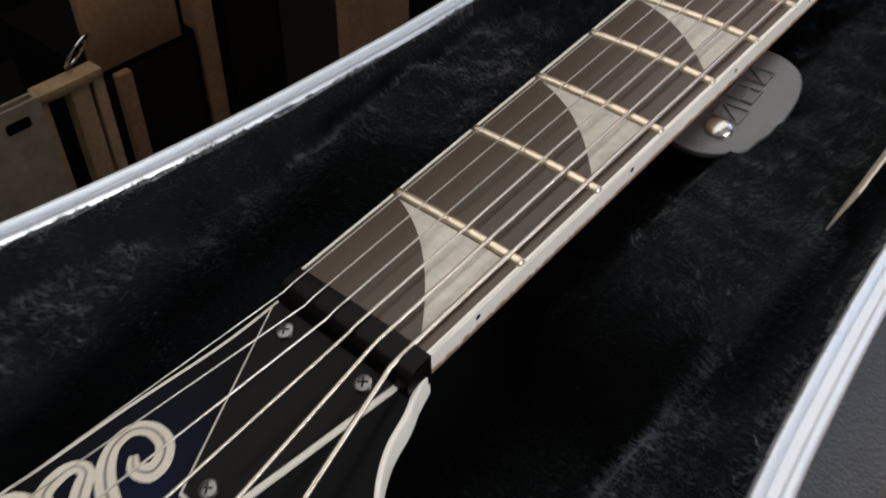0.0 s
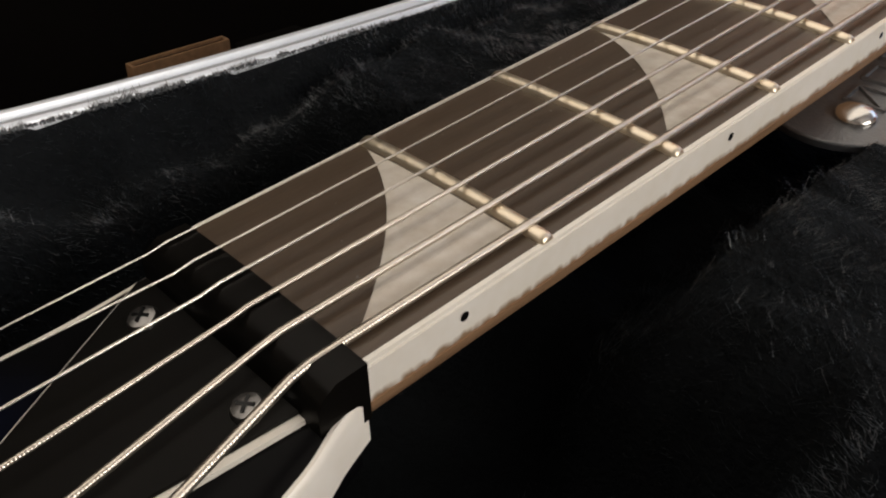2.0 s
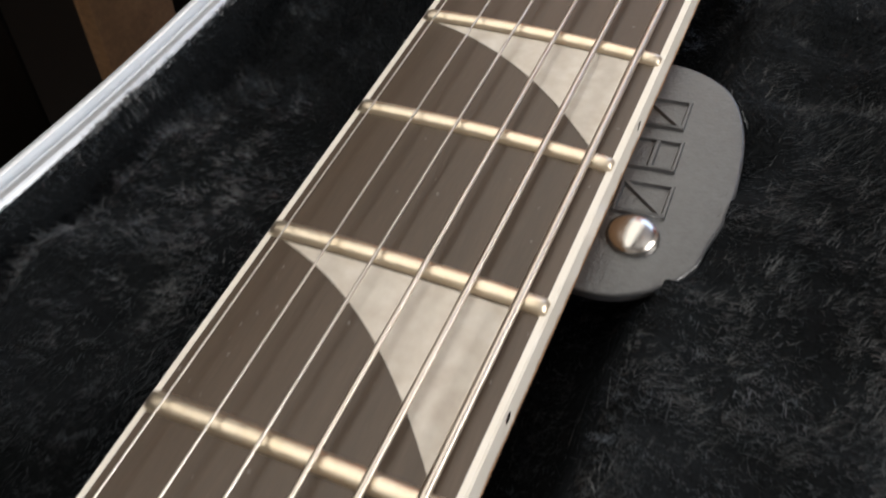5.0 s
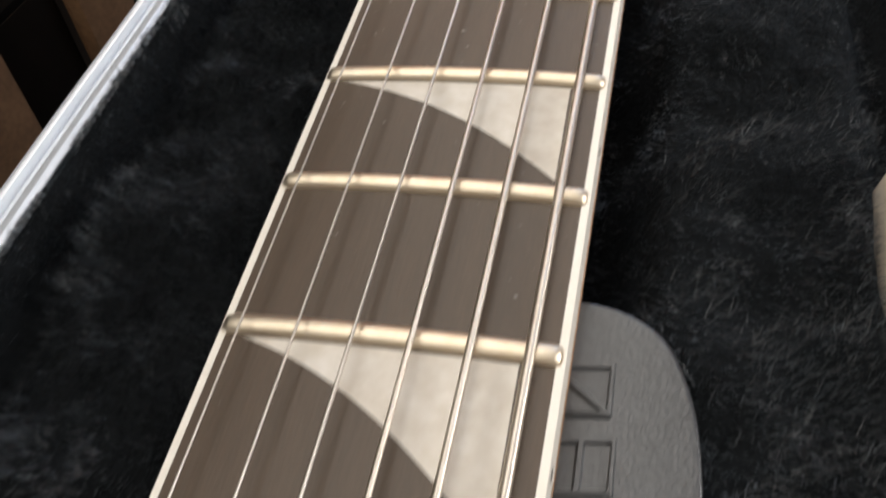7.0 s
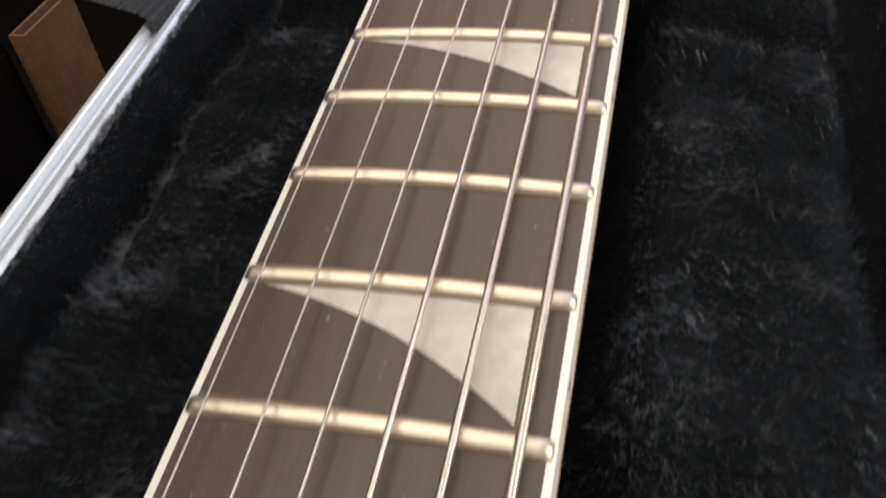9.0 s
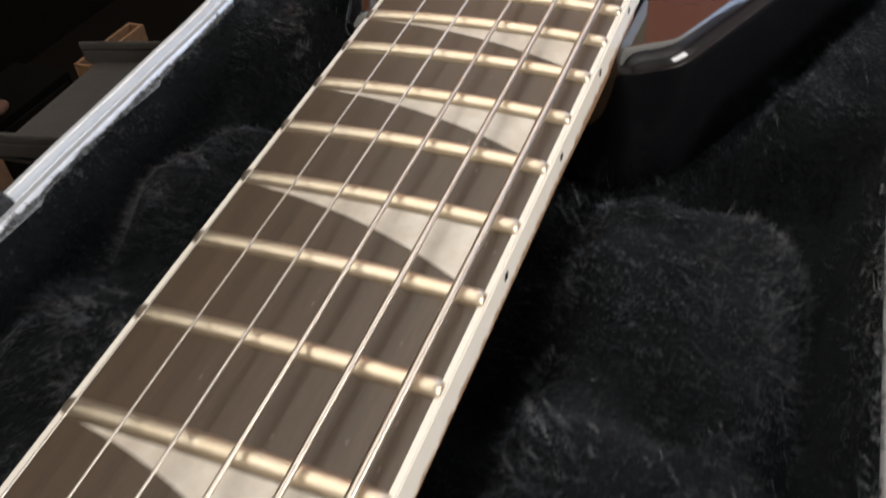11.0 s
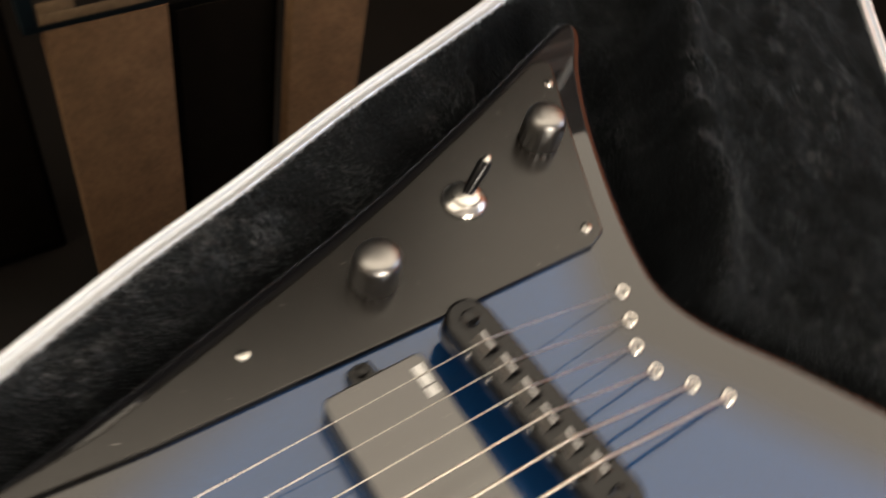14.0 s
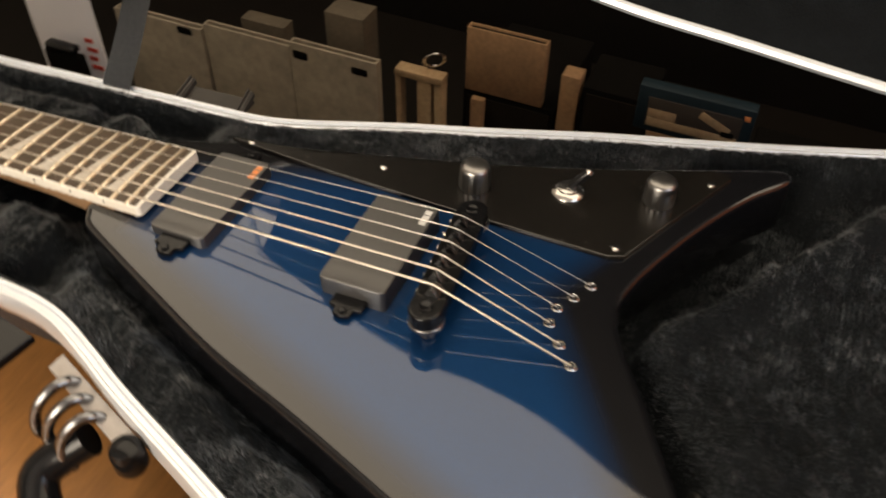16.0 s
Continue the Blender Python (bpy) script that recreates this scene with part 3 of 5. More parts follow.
def fur(count=900000):
    """The pile: short bent blades leaning in tufts."""
    rs = np.random.RandomState(11)
    x = rs.uniform(-0.312, 0.312, count * 2)
    y = rs.uniform(-0.10, 0.96, count * 2)
    z, dr = plush_height(x, y)
    db = seg_distance(x, y, BODY)
    near = np.where(y > 0.85, 0.6, 1.0)
    ok = (dr > 0.0050) & (db > -0.004) & (rs.uniform(0, 1, x.shape) < near) & ~((np.abs(x) < 0.018) & (y < 0.43))
    x, y, z, dr = (v[ok][:count] for v in (x, y, z, dr))
    n = len(x)
    lean = 0.9 * wobble(x, y, 45, 21) + 0.8 * wobble(x, y, 330, 22) + rs.normal(0, 0.8, n) - 1.2
    ln = rs.uniform(0.0013, 0.0036, n) * (1 + 0.40 * wobble(x, y, 420, 23))
    up = rs.uniform(0.12, 0.5, n) + 0.45 * np.clip(0.3 + wobble(x, y, 230, 24), 0, 1)
    # brushed flat in some patches, standing up and darker in others
    stand = 1.05 * np.clip(0.25 + 1.1 * wobble(x, y, 75, 26) + 0.5 * wobble(x, y, 190, 27), 0, 1)
    stand = stand * (1 - 0.6 * smooth01((x - 0.02) / 0.02) * smooth01((0.45 - y) / 0.03))
    beyond = smooth01((y - 0.738) / 0.012) * smooth01((0.030 - x) / 0.03)
    ridge = np.exp(-(((x + 0.006) * 0.615 + (y - 0.747) * 0.788 + 0.004 * wobble(x, y, 75, 18) - 0.003) / 0.011) ** 2)
    up = up + stand * (1 - beyond * ridge) + 0.5 * beyond * (1 - ridge) + 0.1 * smooth01((y - 0.60) / 0.12)
    short = 1 / np.sqrt(1 + up * up)
    ln = ln * (0.35 + 0.65 * short)
    hx, hy = np.cos(lean) * ln, np.sin(lean) * ln
    # tips drawn together into tufts
    cell = 0.0027
    cu, cv = np.floor(x / cell).astype(int), np.floor(y / cell).astype(int)
    jx, jy = rs.uniform(0.1, 0.9, (257, 263)), rs.uniform(0.1, 0.9, (257, 263))
    hx = hx + 0.55 * ((cu + jx[cu % 257, cv % 263]) * cell - x)
    hy = hy + 0.55 * ((cv + jy[cu % 257, cv % 263]) * cell - y)
    lean = np.arctan2(hy, hx)
    w = rs.uniform(0.00004, 0.00009, n)
    # a ragged fringe over the inner edge of the rim
    line = np.array(RIM)
    step = np.roll(line, -1, 0) - line
    seg = rs.randint(0, len(line), 26000)
    along_it = rs.uniform(0, 1, 26000)[:, None]
    q = line[seg] + step[seg] * along_it
    t = step[seg] / np.linalg.norm(step[seg], axis=1)[:, None]
    side = np.stack([t[:, 1], -t[:, 0]], 1) * (1 if area2(RIM) > 0 else -1)
    tuft = np.clip(wobble(q[:, 0], q[:, 1], 420, 31) * 0.5 + wobble(q[:, 0], q[:, 1], 1500, 32) * 0.4 + 0.35, 0, 1.2)
    q = q - side * rs.uniform(0.0042, 0.0058, 26000)[:, None]
    slant = rs.normal(0, 0.6, 26000)
    out = side * np.cos(slant)[:, None] + t * np.sin(slant)[:, None]
    m = len(q)
    reach = rs.uniform(0.0010, 0.0036, m) * tuft
    x, y, z = np.concatenate([x, q[:, 0]]), np.concatenate([y, q[:, 1]]), np.concatenate([z, RIM_Z + rise(q[:, 1]) - 0.0006])
    hx, hy = np.concatenate([hx, out[:, 0] * reach]), np.concatenate([hy, out[:, 1] * reach])
    ln, up = np.concatenate([ln, reach]), np.concatenate([up, rs.uniform(0.1, 0.5, m)])
    w, lean = np.concatenate([w, rs.uniform(0.00010, 0.00022, m)]), np.arctan2(hy, hx)
    n += m
    wx, wy = -np.sin(lean) * w, np.cos(lean) * w
    p0 = np.stack([x - wx, y - wy, z - 0.0005], 1)
    p1 = np.stack([x + wx, y + wy, z - 0.0005], 1)
    p2 = np.stack([x + hx, y + hy, z + ln * up], 1)
    v = np.stack([p0, p1, p2], 1).reshape(-1, 3)
    v[:, 2] -= TABLE_Z
    me = bpy.data.meshes.new("nap")
    me.vertices.add(3 * n)
    me.vertices.foreach_set("co", v.ravel())
    me.loops.add(3 * n)
    me.loops.foreach_set("vertex_index", np.arange(3 * n, dtype=np.int32))
    me.polygons.add(n)
    me.polygons.foreach_set("loop_start", np.arange(0, 3 * n, 3, dtype=np.int32))
    me.update()
    me.materials.append(FUR)
    ob = new("nap", me)
    ob.parent = case
    return tagged(ob, "short black plush pile", kind="stuff")


fur()

# pull tab of the accessory compartment
TAB_Z = 0.1068
tab_outline = curve_points([(0.008, 0.132), (0.010, 0.173), (0.019, 0.181), (0.028, 0.182), (0.0362, 0.1778), (0.0408, 0.168), (0.0423, 0.156), (0.0420, 0.146), (0.0404, 0.139), (0.0392, 0.133), (0.034, 0.1265), (0.026, 0.1225), (0.016, 0.1235)], 5, True)
tab = case_part("pull_tab", prism(tab_outline, TAB_Z - 0.0012, TAB_Z + 0.0006, 0.0006), LEATHER, "embossed dark vinyl pull tab with a rivet")
TAB_LEAN = Matrix.Translation((0.0247, 0.150, TAB_Z - TABLE_Z + 0.0006)) @ Matrix.Rotation(radians(7), 4, "X") @ Matrix.Rotation(radians(3), 4, "Y") @ Matrix.Translation((-0.026, -0.150, TABLE_Z - TAB_Z))
tab.matrix_basis = TAB_LEAN
rv = lathe([(0.0046, 0.0), (0.0046, 0.0006), (0.0041, 0.0014), (0.0030, 0.0020), (0.0015, 0.0024), (0.0, 0.0025)], 28, (0.0279, 0.1363, TAB_Z + 0.0005))
case_part("rivet", rv, SCREW, "domed nickel rivet", tab)
for k in range(3):
    # a slanted block outline with one bar across, pressed up out of the vinyl
    y0 = 0.1408 + 0.0112 * k
    xa = 0.0316 - 0.0010 * k
    ring = [(xa, y0 + 0.0012), (xa - 0.0086, y0), (xa - 0.0086, y0 + 0.0074), (xa, y0 + 0.0086)]
    case_part("emblem_ring", tube([(x, y, TAB_Z + 0.0006) for x, y in ring + ring[:2]], 0.00068, 6), LEATHER, "", tab)
    cross = ([ring[0], ring[2]], [((ring[0][0] + ring[1][0]) / 2, y0 + 0.0006), ((ring[2][0] + ring[3][0]) / 2, y0 + 0.0080)])[k % 2]
    case_part("emblem_bar", tube([(x, y, TAB_Z + 0.0006) for x, y in cross], 0.00062, 6), LEATHER, "", tab)

# white card beside the pad
cardthing = empty("card", "cream card stuck between the plush pad and the case rim", "card")
bm = box(-0.0003, 0.0003, 0.116, 0.2195, -0.0125, 0.0125, 0.0001)
bmesh.ops.transform(bm, matrix=Matrix.Translation((0.0715, 0.003, 0.1052)) @ Matrix.Rotation(radians(14), 4, "Y"), verts=bm.verts)
part("card_body", bm, CREAM, cardthing)


# lid stay strap from the rim up to the lid
def strap():
    bm = bmesh.new()
    a, d = Vector((-0.0925, 0.3600, 0.1235)), Vector((-0.831, -0.272, 0.485))
    pts = [Vector((-0.0850, 0.3608, 0.112)), Vector((-0.0868, 0.3606, 0.1205)), Vector((-0.0895, 0.3603, 0.1230))] + [a + d * s for s in (0.02, 0.08, 0.15, 0.22, 0.30, 0.37)]
    rows = []
    for p in pts:
        rows.append([bm.verts.new(p + Vector((0, 0.0115 * k, 0))) for k in (-1, -0.5, 0, 0.5, 1)])
    for r, s in zip(rows, rows[1:]):
        for i in range(4):
            bm.faces.new((r[i], r[i + 1], s[i + 1], s[i]))
    bmesh.ops.solidify(bm, geom=bm.faces[:], thickness=0.0016)
    return bm


case_part("stay_strap", strap(), WEBBING, "woven black nylon lid strap")


# the lid, standing open behind the treble side
def lid():
    low = curve_points([(-0.335, 0.24, 0.46), (-0.325, 0.36, 0.375), (-0.308, 0.46, 0.235), (-0.302, 0.54, 0.168), (-0.300, 0.647, 0.1435), (-0.300, 0.75, 0.133), (-0.300, 0.848, 0.1235), (-0.303, 0.95, 0.114), (-0.306, 1.05, 0.108)], 6)
    high = curve_points([(-0.395, 0.20, 0.66), (-0.41, 0.34, 0.76), (-0.43, 0.44, 0.825), (-0.44, 0.52, 0.845), (-0.44, 0.63, 0.875), (-0.44, 0.74, 0.945), (-0.44, 0.83, 0.990), (-0.44, 0.93, 1.00), (-0.44, 1.05, 1.005)], 6)
    inner, outer = bmesh.new(), bmesh.new()
    back = Vector((-0.075, 0, -0.012))
    vi, vo = [], []
    for a, b in zip(low, high):
        a, b = Vector(a), Vector(b)
        ri, ro = [], []
        for k in range(13):
            t = k / 12
            p = a.lerp(b, t)
            depth = min(1, math.sin(math.pi * min(max(t, 0), 1)) * 2.2)
            ri.append(inner.verts.new(p + back * depth * 0.8 + Vector((-0.002, 0, 0))))
            ro.append(outer.verts.new(p + back * (0.12 + 0.95 * depth)))
        vi.append(ri)
        vo.append(ro)
    for g, bm in ((vi, inner), (vo, outer)):
        for r, s in zip(g, g[1:]):
            for k in range(12):
                bm.faces.new((r[k], r[k + 1], s[k + 1], s[k]))
    edge = [tuple(p) for p in low] + [tuple(p) for p in reversed(high)]
    return inner, outer, edge


lid_in, lid_out, lid_edge = lid()
lid_shell = case_part("lid", lid_out, SHELL, "open black case lid")
case_part("lid_lining", lid_in, PLUSH, "black plush lid lining", lid_shell)
case_part("lid_rim", tube(lid_edge + lid_edge[:2], 0.0042, 8), ALU, "aluminium lid rim", lid_shell)


# latches and handle on the bass side
def along(path_a, path_b, w_in, w_out, z0, z1, bevel=0.0015):
    a, b = Vector(path_a), Vector(path_b)
    d = (b - a).normalized()
    n = Vector((d.y, -d.x))
    bm = bmesh.new()
    vs = []
    for z in (z0, z1):
        vs.append([bm.verts.new((*p, z)) for p in (a + n * w_in, b + n * w_in, b + n * w_out, a + n * w_out)])
    for i in range(4):
        bm.faces.new((vs[0][i], vs[0][(i + 1) % 4], vs[1][(i + 1) % 4], vs[1][i]))
    bm.faces.new(vs[0])
    bm.faces.new(vs[1])
    bmesh.ops.bevel(bm, geom=bm.edges[:], offset=bevel, segments=2, affect="EDGES")
    return bm


def latch(a, b):
    """A hasp that hangs open: grey mount, dark swung-down plate, bright hinge pin."""
    A, B = Vector(a), Vector(b)
    d = (B - A).normalized()
    n = Vector((d.y, -d.x))
    mount = case_part("latch", along(a, b, 0.004, 0.018, RIM_Z - 0.016, RIM_Z - 0.010), BLACK, "black metal latch hanging open")
    bm = bmesh.new()
    c0, c1 = A + d * 0.006, B - d * 0.006
    top = [(*(c0 + n * 0.022), RIM_Z - 0.010), (*(c1 + n * 0.022), RIM_Z - 0.010)]
    low = [(*(c1 + n * 0.052 - d * 0.002), RIM_Z - 0.030), (*(c0 + n * 0.052 + d * 0.002), RIM_Z - 0.030)]
    f = bm.faces.new([bm.verts.new(p) for p in top + low])
    bmesh.ops.solidify(bm, geom=[f], thickness=0.003)
    case_part("hasp", bm, BLACK, "black latch plate", mount)
    case_part("pin", tube([top[0], top[1]], 0.0022, 8), SCREW, "", mount)


latch((-0.155, 1.026), (-0.115, 0.994))


def moved(bm, dx, dy, dz):
    bmesh.ops.transform(bm, matrix=Matrix.Translation((dx, dy, dz)), verts=bm.verts)
    return bm


OUT = (0.0050, 0.0085, 0.0130)


def open_latch():
    """A latch swung open: grey mount on the rim, its flange, and a dark plate standing out over the table."""
    mount = case_part("latch", moved(prism([(0.0925, 0.352), (0.0925, 0.411), (0.1145, 0.4085), (0.1125, 0.4045), (0.1015, 0.386), (0.1010, 0.352)], RIM_Z - 0.0135, RIM_Z - 0.0105, 0.0008), *OUT), LATCH, "grey metal latch swung open")
    plate = prism([(0.0935, 0.4125), (0.0985, 0.4470), (0.1300, 0.4375), (0.1310, 0.4350), (0.1155, 0.4100)], RIM_Z - 0.015, RIM_Z - 0.010, 0.0012)
    for v in plate.verts:
        v.co.z -= 0.16 * max(v.co.x - 0.098, 0)
    case_part("hasp", moved(plate, *OUT), BLACK, "black latch plate", mount)
    case_part("pin", moved(tube([(0.0945, 0.4118, RIM_Z - 0.0105), (0.1145, 0.4092, RIM_Z - 0.0115)], 0.0016, 8), *OUT), SCREW, "", mount)


open_latch()


def handle():
    """A grey mount on the rim, three sprung steel loops, a black lug and the curved grip hanging out."""
    z = RIM_Z - 0.0105
    mount = case_part("handle_mount", moved(prism([(0.1010, 0.4690), (0.1110, 0.4680), (0.1140, 0.4760), (0.1330, 0.5260), (0.1265, 0.5360)], z - 0.003, z, 0.0008), *OUT), LATCH, "grey handle mount")
    for k in range(3):
        ax, ay = 0.1125 + 0.0058 * k, 0.4875 + 0.0125 * k
        bx, by = 0.1330 + 0.0040 * k, 0.4765 + 0.0115 * k
        pts = [(ax, ay, z - 0.001), (ax + 0.003, ay - 0.0016, z + 0.0035), (ax * 0.55 + bx * 0.45, ay * 0.55 + by * 0.45, z + 0.0040), (ax * 0.2 + bx * 0.8, ay * 0.2 + by * 0.8, z - 0.001), (bx, by, z - 0.008), (bx + 0.003, by + 0.001, z - 0.016), (bx + 0.001, by + 0.004, z - 0.024)]
        case_part("spring_coil", moved(tube(curve_points(pts, 4), 0.0029, 12), *OUT), COIL, "dark metal spring coil", mount)
    case_part("lug", lathe([(0.0, -0.014), (0.0070, -0.013), (0.0082, -0.010), (0.0082, 0.001), (0.0070, 0.004), (0.0040, 0.0055), (0.0, 0.006)], 24, (0.1345 + OUT[0], 0.5355 + OUT[1], z + OUT[2])), BLACK, "black plastic handle lug", mount)
    pts = [(0.1300, 0.505, z - 0.014), (0.1400, 0.496, z - 0.020), (0.1530, 0.490, z - 0.026), (0.1660, 0.502, z - 0.036), (0.1770, 0.528, z - 0.042), (0.1810, 0.560, z - 0.044), (0.1750, 0.590, z - 0.038), (0.1640, 0.600, z - 0.028), (0.1520, 0.594, z - 0.018)]
    case_part("handle_grip", moved(tube(curve_points(pts, 5), 0.0100, 14), *OUT), BLACK, "curved black carrying handle", mount)


handle()


def side_catch():
    """A grey catch plate on the treble side, with a grooved dark arm at either end."""
    plate = case_part("catch_plate", along((-0.0945, 0.448), (-0.0915, 0.398), 0.004, 0.030, RIM_Z - 0.001, RIM_Z + 0.003), CATCH, "dull grey metal catch plate")
    for x0, y0, x1, y1 in ((-0.1010, 0.4485, -0.1270, 0.4420), (-0.0980, 0.4010, -0.1240, 0.3960)):
        arm = case_part("catch_arm", along((x0, y0), (x1, y1), -0.0024, 0.0024, RIM_Z + 0.002, RIM_Z + 0.0075, 0.0010), CATCH, "dark grey catch arm with a groove", plate)
        case_part("arm_ridge", along((x0, y0), (x1, y1), -0.0020, -0.0008, RIM_Z + 0.0068, RIM_Z + 0.0090, 0.0003), CATCH, "", arm)


side_catch()

# ---- the guitar ----
guitar = empty("electric_guitar", "blue-to-black V-shaped electric guitar lying in the case", "electric guitar", GUITAR)


def fret_y(n):
    return 0.6477 * (1 - 2 ** (-n / 12))


def half(y):
    return 0.0210 + y / 0.466 * 0.0067


BOARD_END = 0.4745
RADIUS = 0.35


def crown(x):
    """Height of the cambered board at x, edges near zero."""
    return 0.0012 - x * x / (2 * RADIUS)


def in_world(bm):
    bmesh.ops.transform(bm, matrix=TO_GUITAR, verts=bm.verts)
    return bm


def ribbon_solid(ys, left, right, z_top, z_bottom, cols=13):
    """A cambered strip between two x limits, closed below."""
    bm = bmesh.new()
    rows = []
    for y in ys:
        l, r = left(y), right(y)
        xs = [l + (r - l) * k / (cols - 1) for k in range(cols)]
        rows.append([bm.verts.new((x, y, z_top(x))) for x in xs] + [bm.verts.new((r, y, z_bottom)), bm.verts.new((l, y, z_bottom))])
    m = len(rows[0])
    for a, b in zip(rows, rows[1:]):
        for i in range(m):
            bm.faces.new((a[i], a[(i + 1) % m], b[(i + 1) % m], b[i]))
    bm.faces.new(rows[0])
    bm.faces.new(rows[-1])
    return bm


BIND = 0.0011
ER = 0.0026
board = part("fingerboard", ribbon_solid([0, 0.2, BOARD_END - ER], lambda y: -half(y) + BIND, lambda y: half(y) - BIND, crown, -0.0055), EBONY, guitar, "dark rosewood fingerboard")
for s in (-1, 1):
    bm = ribbon_solid([0.0, 0.2, BOARD_END - ER], lambda y: s * (half(y) - BIND) if s > 0 else -half(y), lambda y: half(y) if s > 0 else -half(y) + BIND, lambda x: crown(x) + 0.0001, -0.0064, 4)
    long_edges = [e for e in bm.edges if all(abs(abs(v.co.x) - half(v.co.y)) < 1e-5 and v.co.z > -0.002 for v in e.verts)]
    bmesh.ops.bevel(bm, geom=long_edges, offset=0.0009, segments=4, affect="EDGES")
    part("binding", bm, EDGE, board, "white plastic binding, grubby below")
HE = half(BOARD_END)
bend = [(ER * (1 - math.cos(radians(15 * k))), ER * (1 - math.sin(radians(15 * k)))) for k in range(7)]
bm = prism([(HE - dx, BOARD_END - dy) for dx, dy in bend] + [(-HE + dx, BOARD_END - dy) for dx, dy in reversed(bend)], -0.0060, 0.0002)
bmesh.ops.subdivide_edges(bm, edges=[e for e in bm.edges if abs(e.verts[0].co.x - e.verts[1].co.x) > 0.02], cuts=6)
for v in bm.verts:
    if v.co.z > -0.001:
        v.co.z += crown(v.co.x) - 0.0001
part("end_binding", bm, IVORY, board, "white plastic binding")


def fret(n):
    """A crowned wire across the board with rounded ends."""
    y = fret_y(n)
    hw = half(y) - 0.0004
    bm = bmesh.new()
    prof = [(-0.00155, -0.0002), (-0.00142, 0.00055), (-0.00085, 0.00112), (0, 0.00132), (0.00085, 0.00112), (0.00142, 0.00055), (0.00155, -0.0002)]
    m = 15
    xs = [-hw, -hw + 0.0004, -hw + 0.0012] + [-hw + 2 * hw * k / (m - 1) for k in range(1, m - 1)] + [hw - 0.0012, hw - 0.0004, hw]
    ks = [0.35, 0.8, 1.0] + [1.0] * (m - 2) + [1.0, 0.8, 0.35]
    rings = []
    for x, k in zip(xs, ks):
        rings.append([bm.verts.new((x, y + py * (0.6 + 0.4 * k), crown(x) + (pz * k if pz > 0 else pz))) for py, pz in prof])
    for a, b in zip(rings, rings[1:]):
        for i in range(len(prof) - 1):
            bm.faces.new((a[i], a[i + 1], b[i + 1], b[i]))
    bm.faces.new(rings[0])
    bm.faces.new(rings[-1])
    part("fret", bm, FRET, board)


board.location.x = -0.00035
for n in range(1, 23):
    fret(n)


def inlay(n):
    """A shark-fin shape between two frets: straight along the upper fret and the bass side, curved below."""
    y0, y1 = fret_y(n - 1) + 0.0020 + 0.03 * (fret_y(n) - fret_y(n - 1)), fret_y(n) - 0.0019
    h = half(y1)
    xl, xr = -h * 0.84, h * 0.76
    rows = 22
    bm = bmesh.new()
    grid = []
    for i in range(rows + 1):
        t = i / rows
        x = xl + (xr - xl) * t
        low = y1 - (y1 - y0) * (0.45 * t + 0.55 * t ** 2.2)
        grid.append([bm.verts.new((x, y, crown(x) + 0.00012)) for y in (low, (low + y1) / 2, y1)])
    for a, b in zip(grid, grid[1:]):
        for k in range(2):
            bm.faces.new((a[k], b[k], b[k + 1], a[k + 1]))
    part("inlay", bm, PEARL, board, "", False)


for n in (1, 3, 5, 7, 9, 12, 15, 17, 19, 21):
    inlay(n)


def side_dot(y):
    bm = lathe([(0.0, 0.0), (0.00085, 0.0)], 12)
    bmesh.ops.transform(bm, matrix=Matrix.Translation((half(y) + 0.00006, y, -0.0024)) @ Matrix.Rotation(radians(90), 4, "Y"), verts=bm.verts)
    part("side_dot", bm, BLACK, board, "", False)


for n in (1, 3, 5, 7, 9, 15, 17, 19, 21):
    side_dot((fret_y(n) + fret_y(n - 1)) / 2)
side_dot((fret_y(12) + fret_y(11)) / 2 - 0.003)
side_dot((fret_y(12) + fret_y(11)) / 2 + 0.003)


# neck: a rounded back under the board
def neck():
    bm = bmesh.new()
    rows = []
    for y in [-0.0015, 0.0, 0.06, 0.15, 0.25, 0.35, 0.40, 0.43, 0.455]:
        w = half(max(y, 0)) - 0.0002
        deep = 0.0145 + 0.004 * max(y, 0) / 0.45 + (0.016 * smooth01(np.float64((y - 0.38) / 0.07)))
        ring = []
        for k in range(15):
            a = math.pi * k / 14
            ring.append(bm.verts.new((w * math.cos(a) * (1 if abs(math.cos(a)) > 0.99 else 0.99), y, -0.0064 - float(deep) * math.sin(a) ** 1.3)))
        rows.append(ring)
    for a, b in zip(rows, rows[1:]):
        for i in range(14):
            bm.faces.new((a[i], a[i + 1], b[i + 1], b[i]))
        bm.faces.new((a[14], a[0], b[0], b[14]))
    bm.faces.new(rows[0])
    bm.faces.new(rows[-1])
    return bm


part("neck", neck(), MAPLE, guitar, "satin natural maple neck")

# nut
bm = ribbon_solid([-0.0082, -0.0070, -0.0050, -0.0004, 0.0], lambda y: -0.0205, lambda y: 0.0217, lambda x: crown(x) + 0.0016, -0.0080, 13)
for v in bm.verts:
    if v.co.y < -0.0065 and v.co.z > -0.004:
        v.co.z -= 0.0030 if v.co.y < -0.008 else 0.0012
COVERMAT = material("black_truss_cover", (0.004, 0.0035, 0.003), 0.30, 0, 0.3, 120, 0.03, 300, Specular_IOR_Level=0.10)
part("nut", bm, COVERMAT, guitar, "black nut")


# headstock with white edge binding, truss rod cover, screws and a script decal
def head_z(y):
    return -0.0035 + 0.20 * y


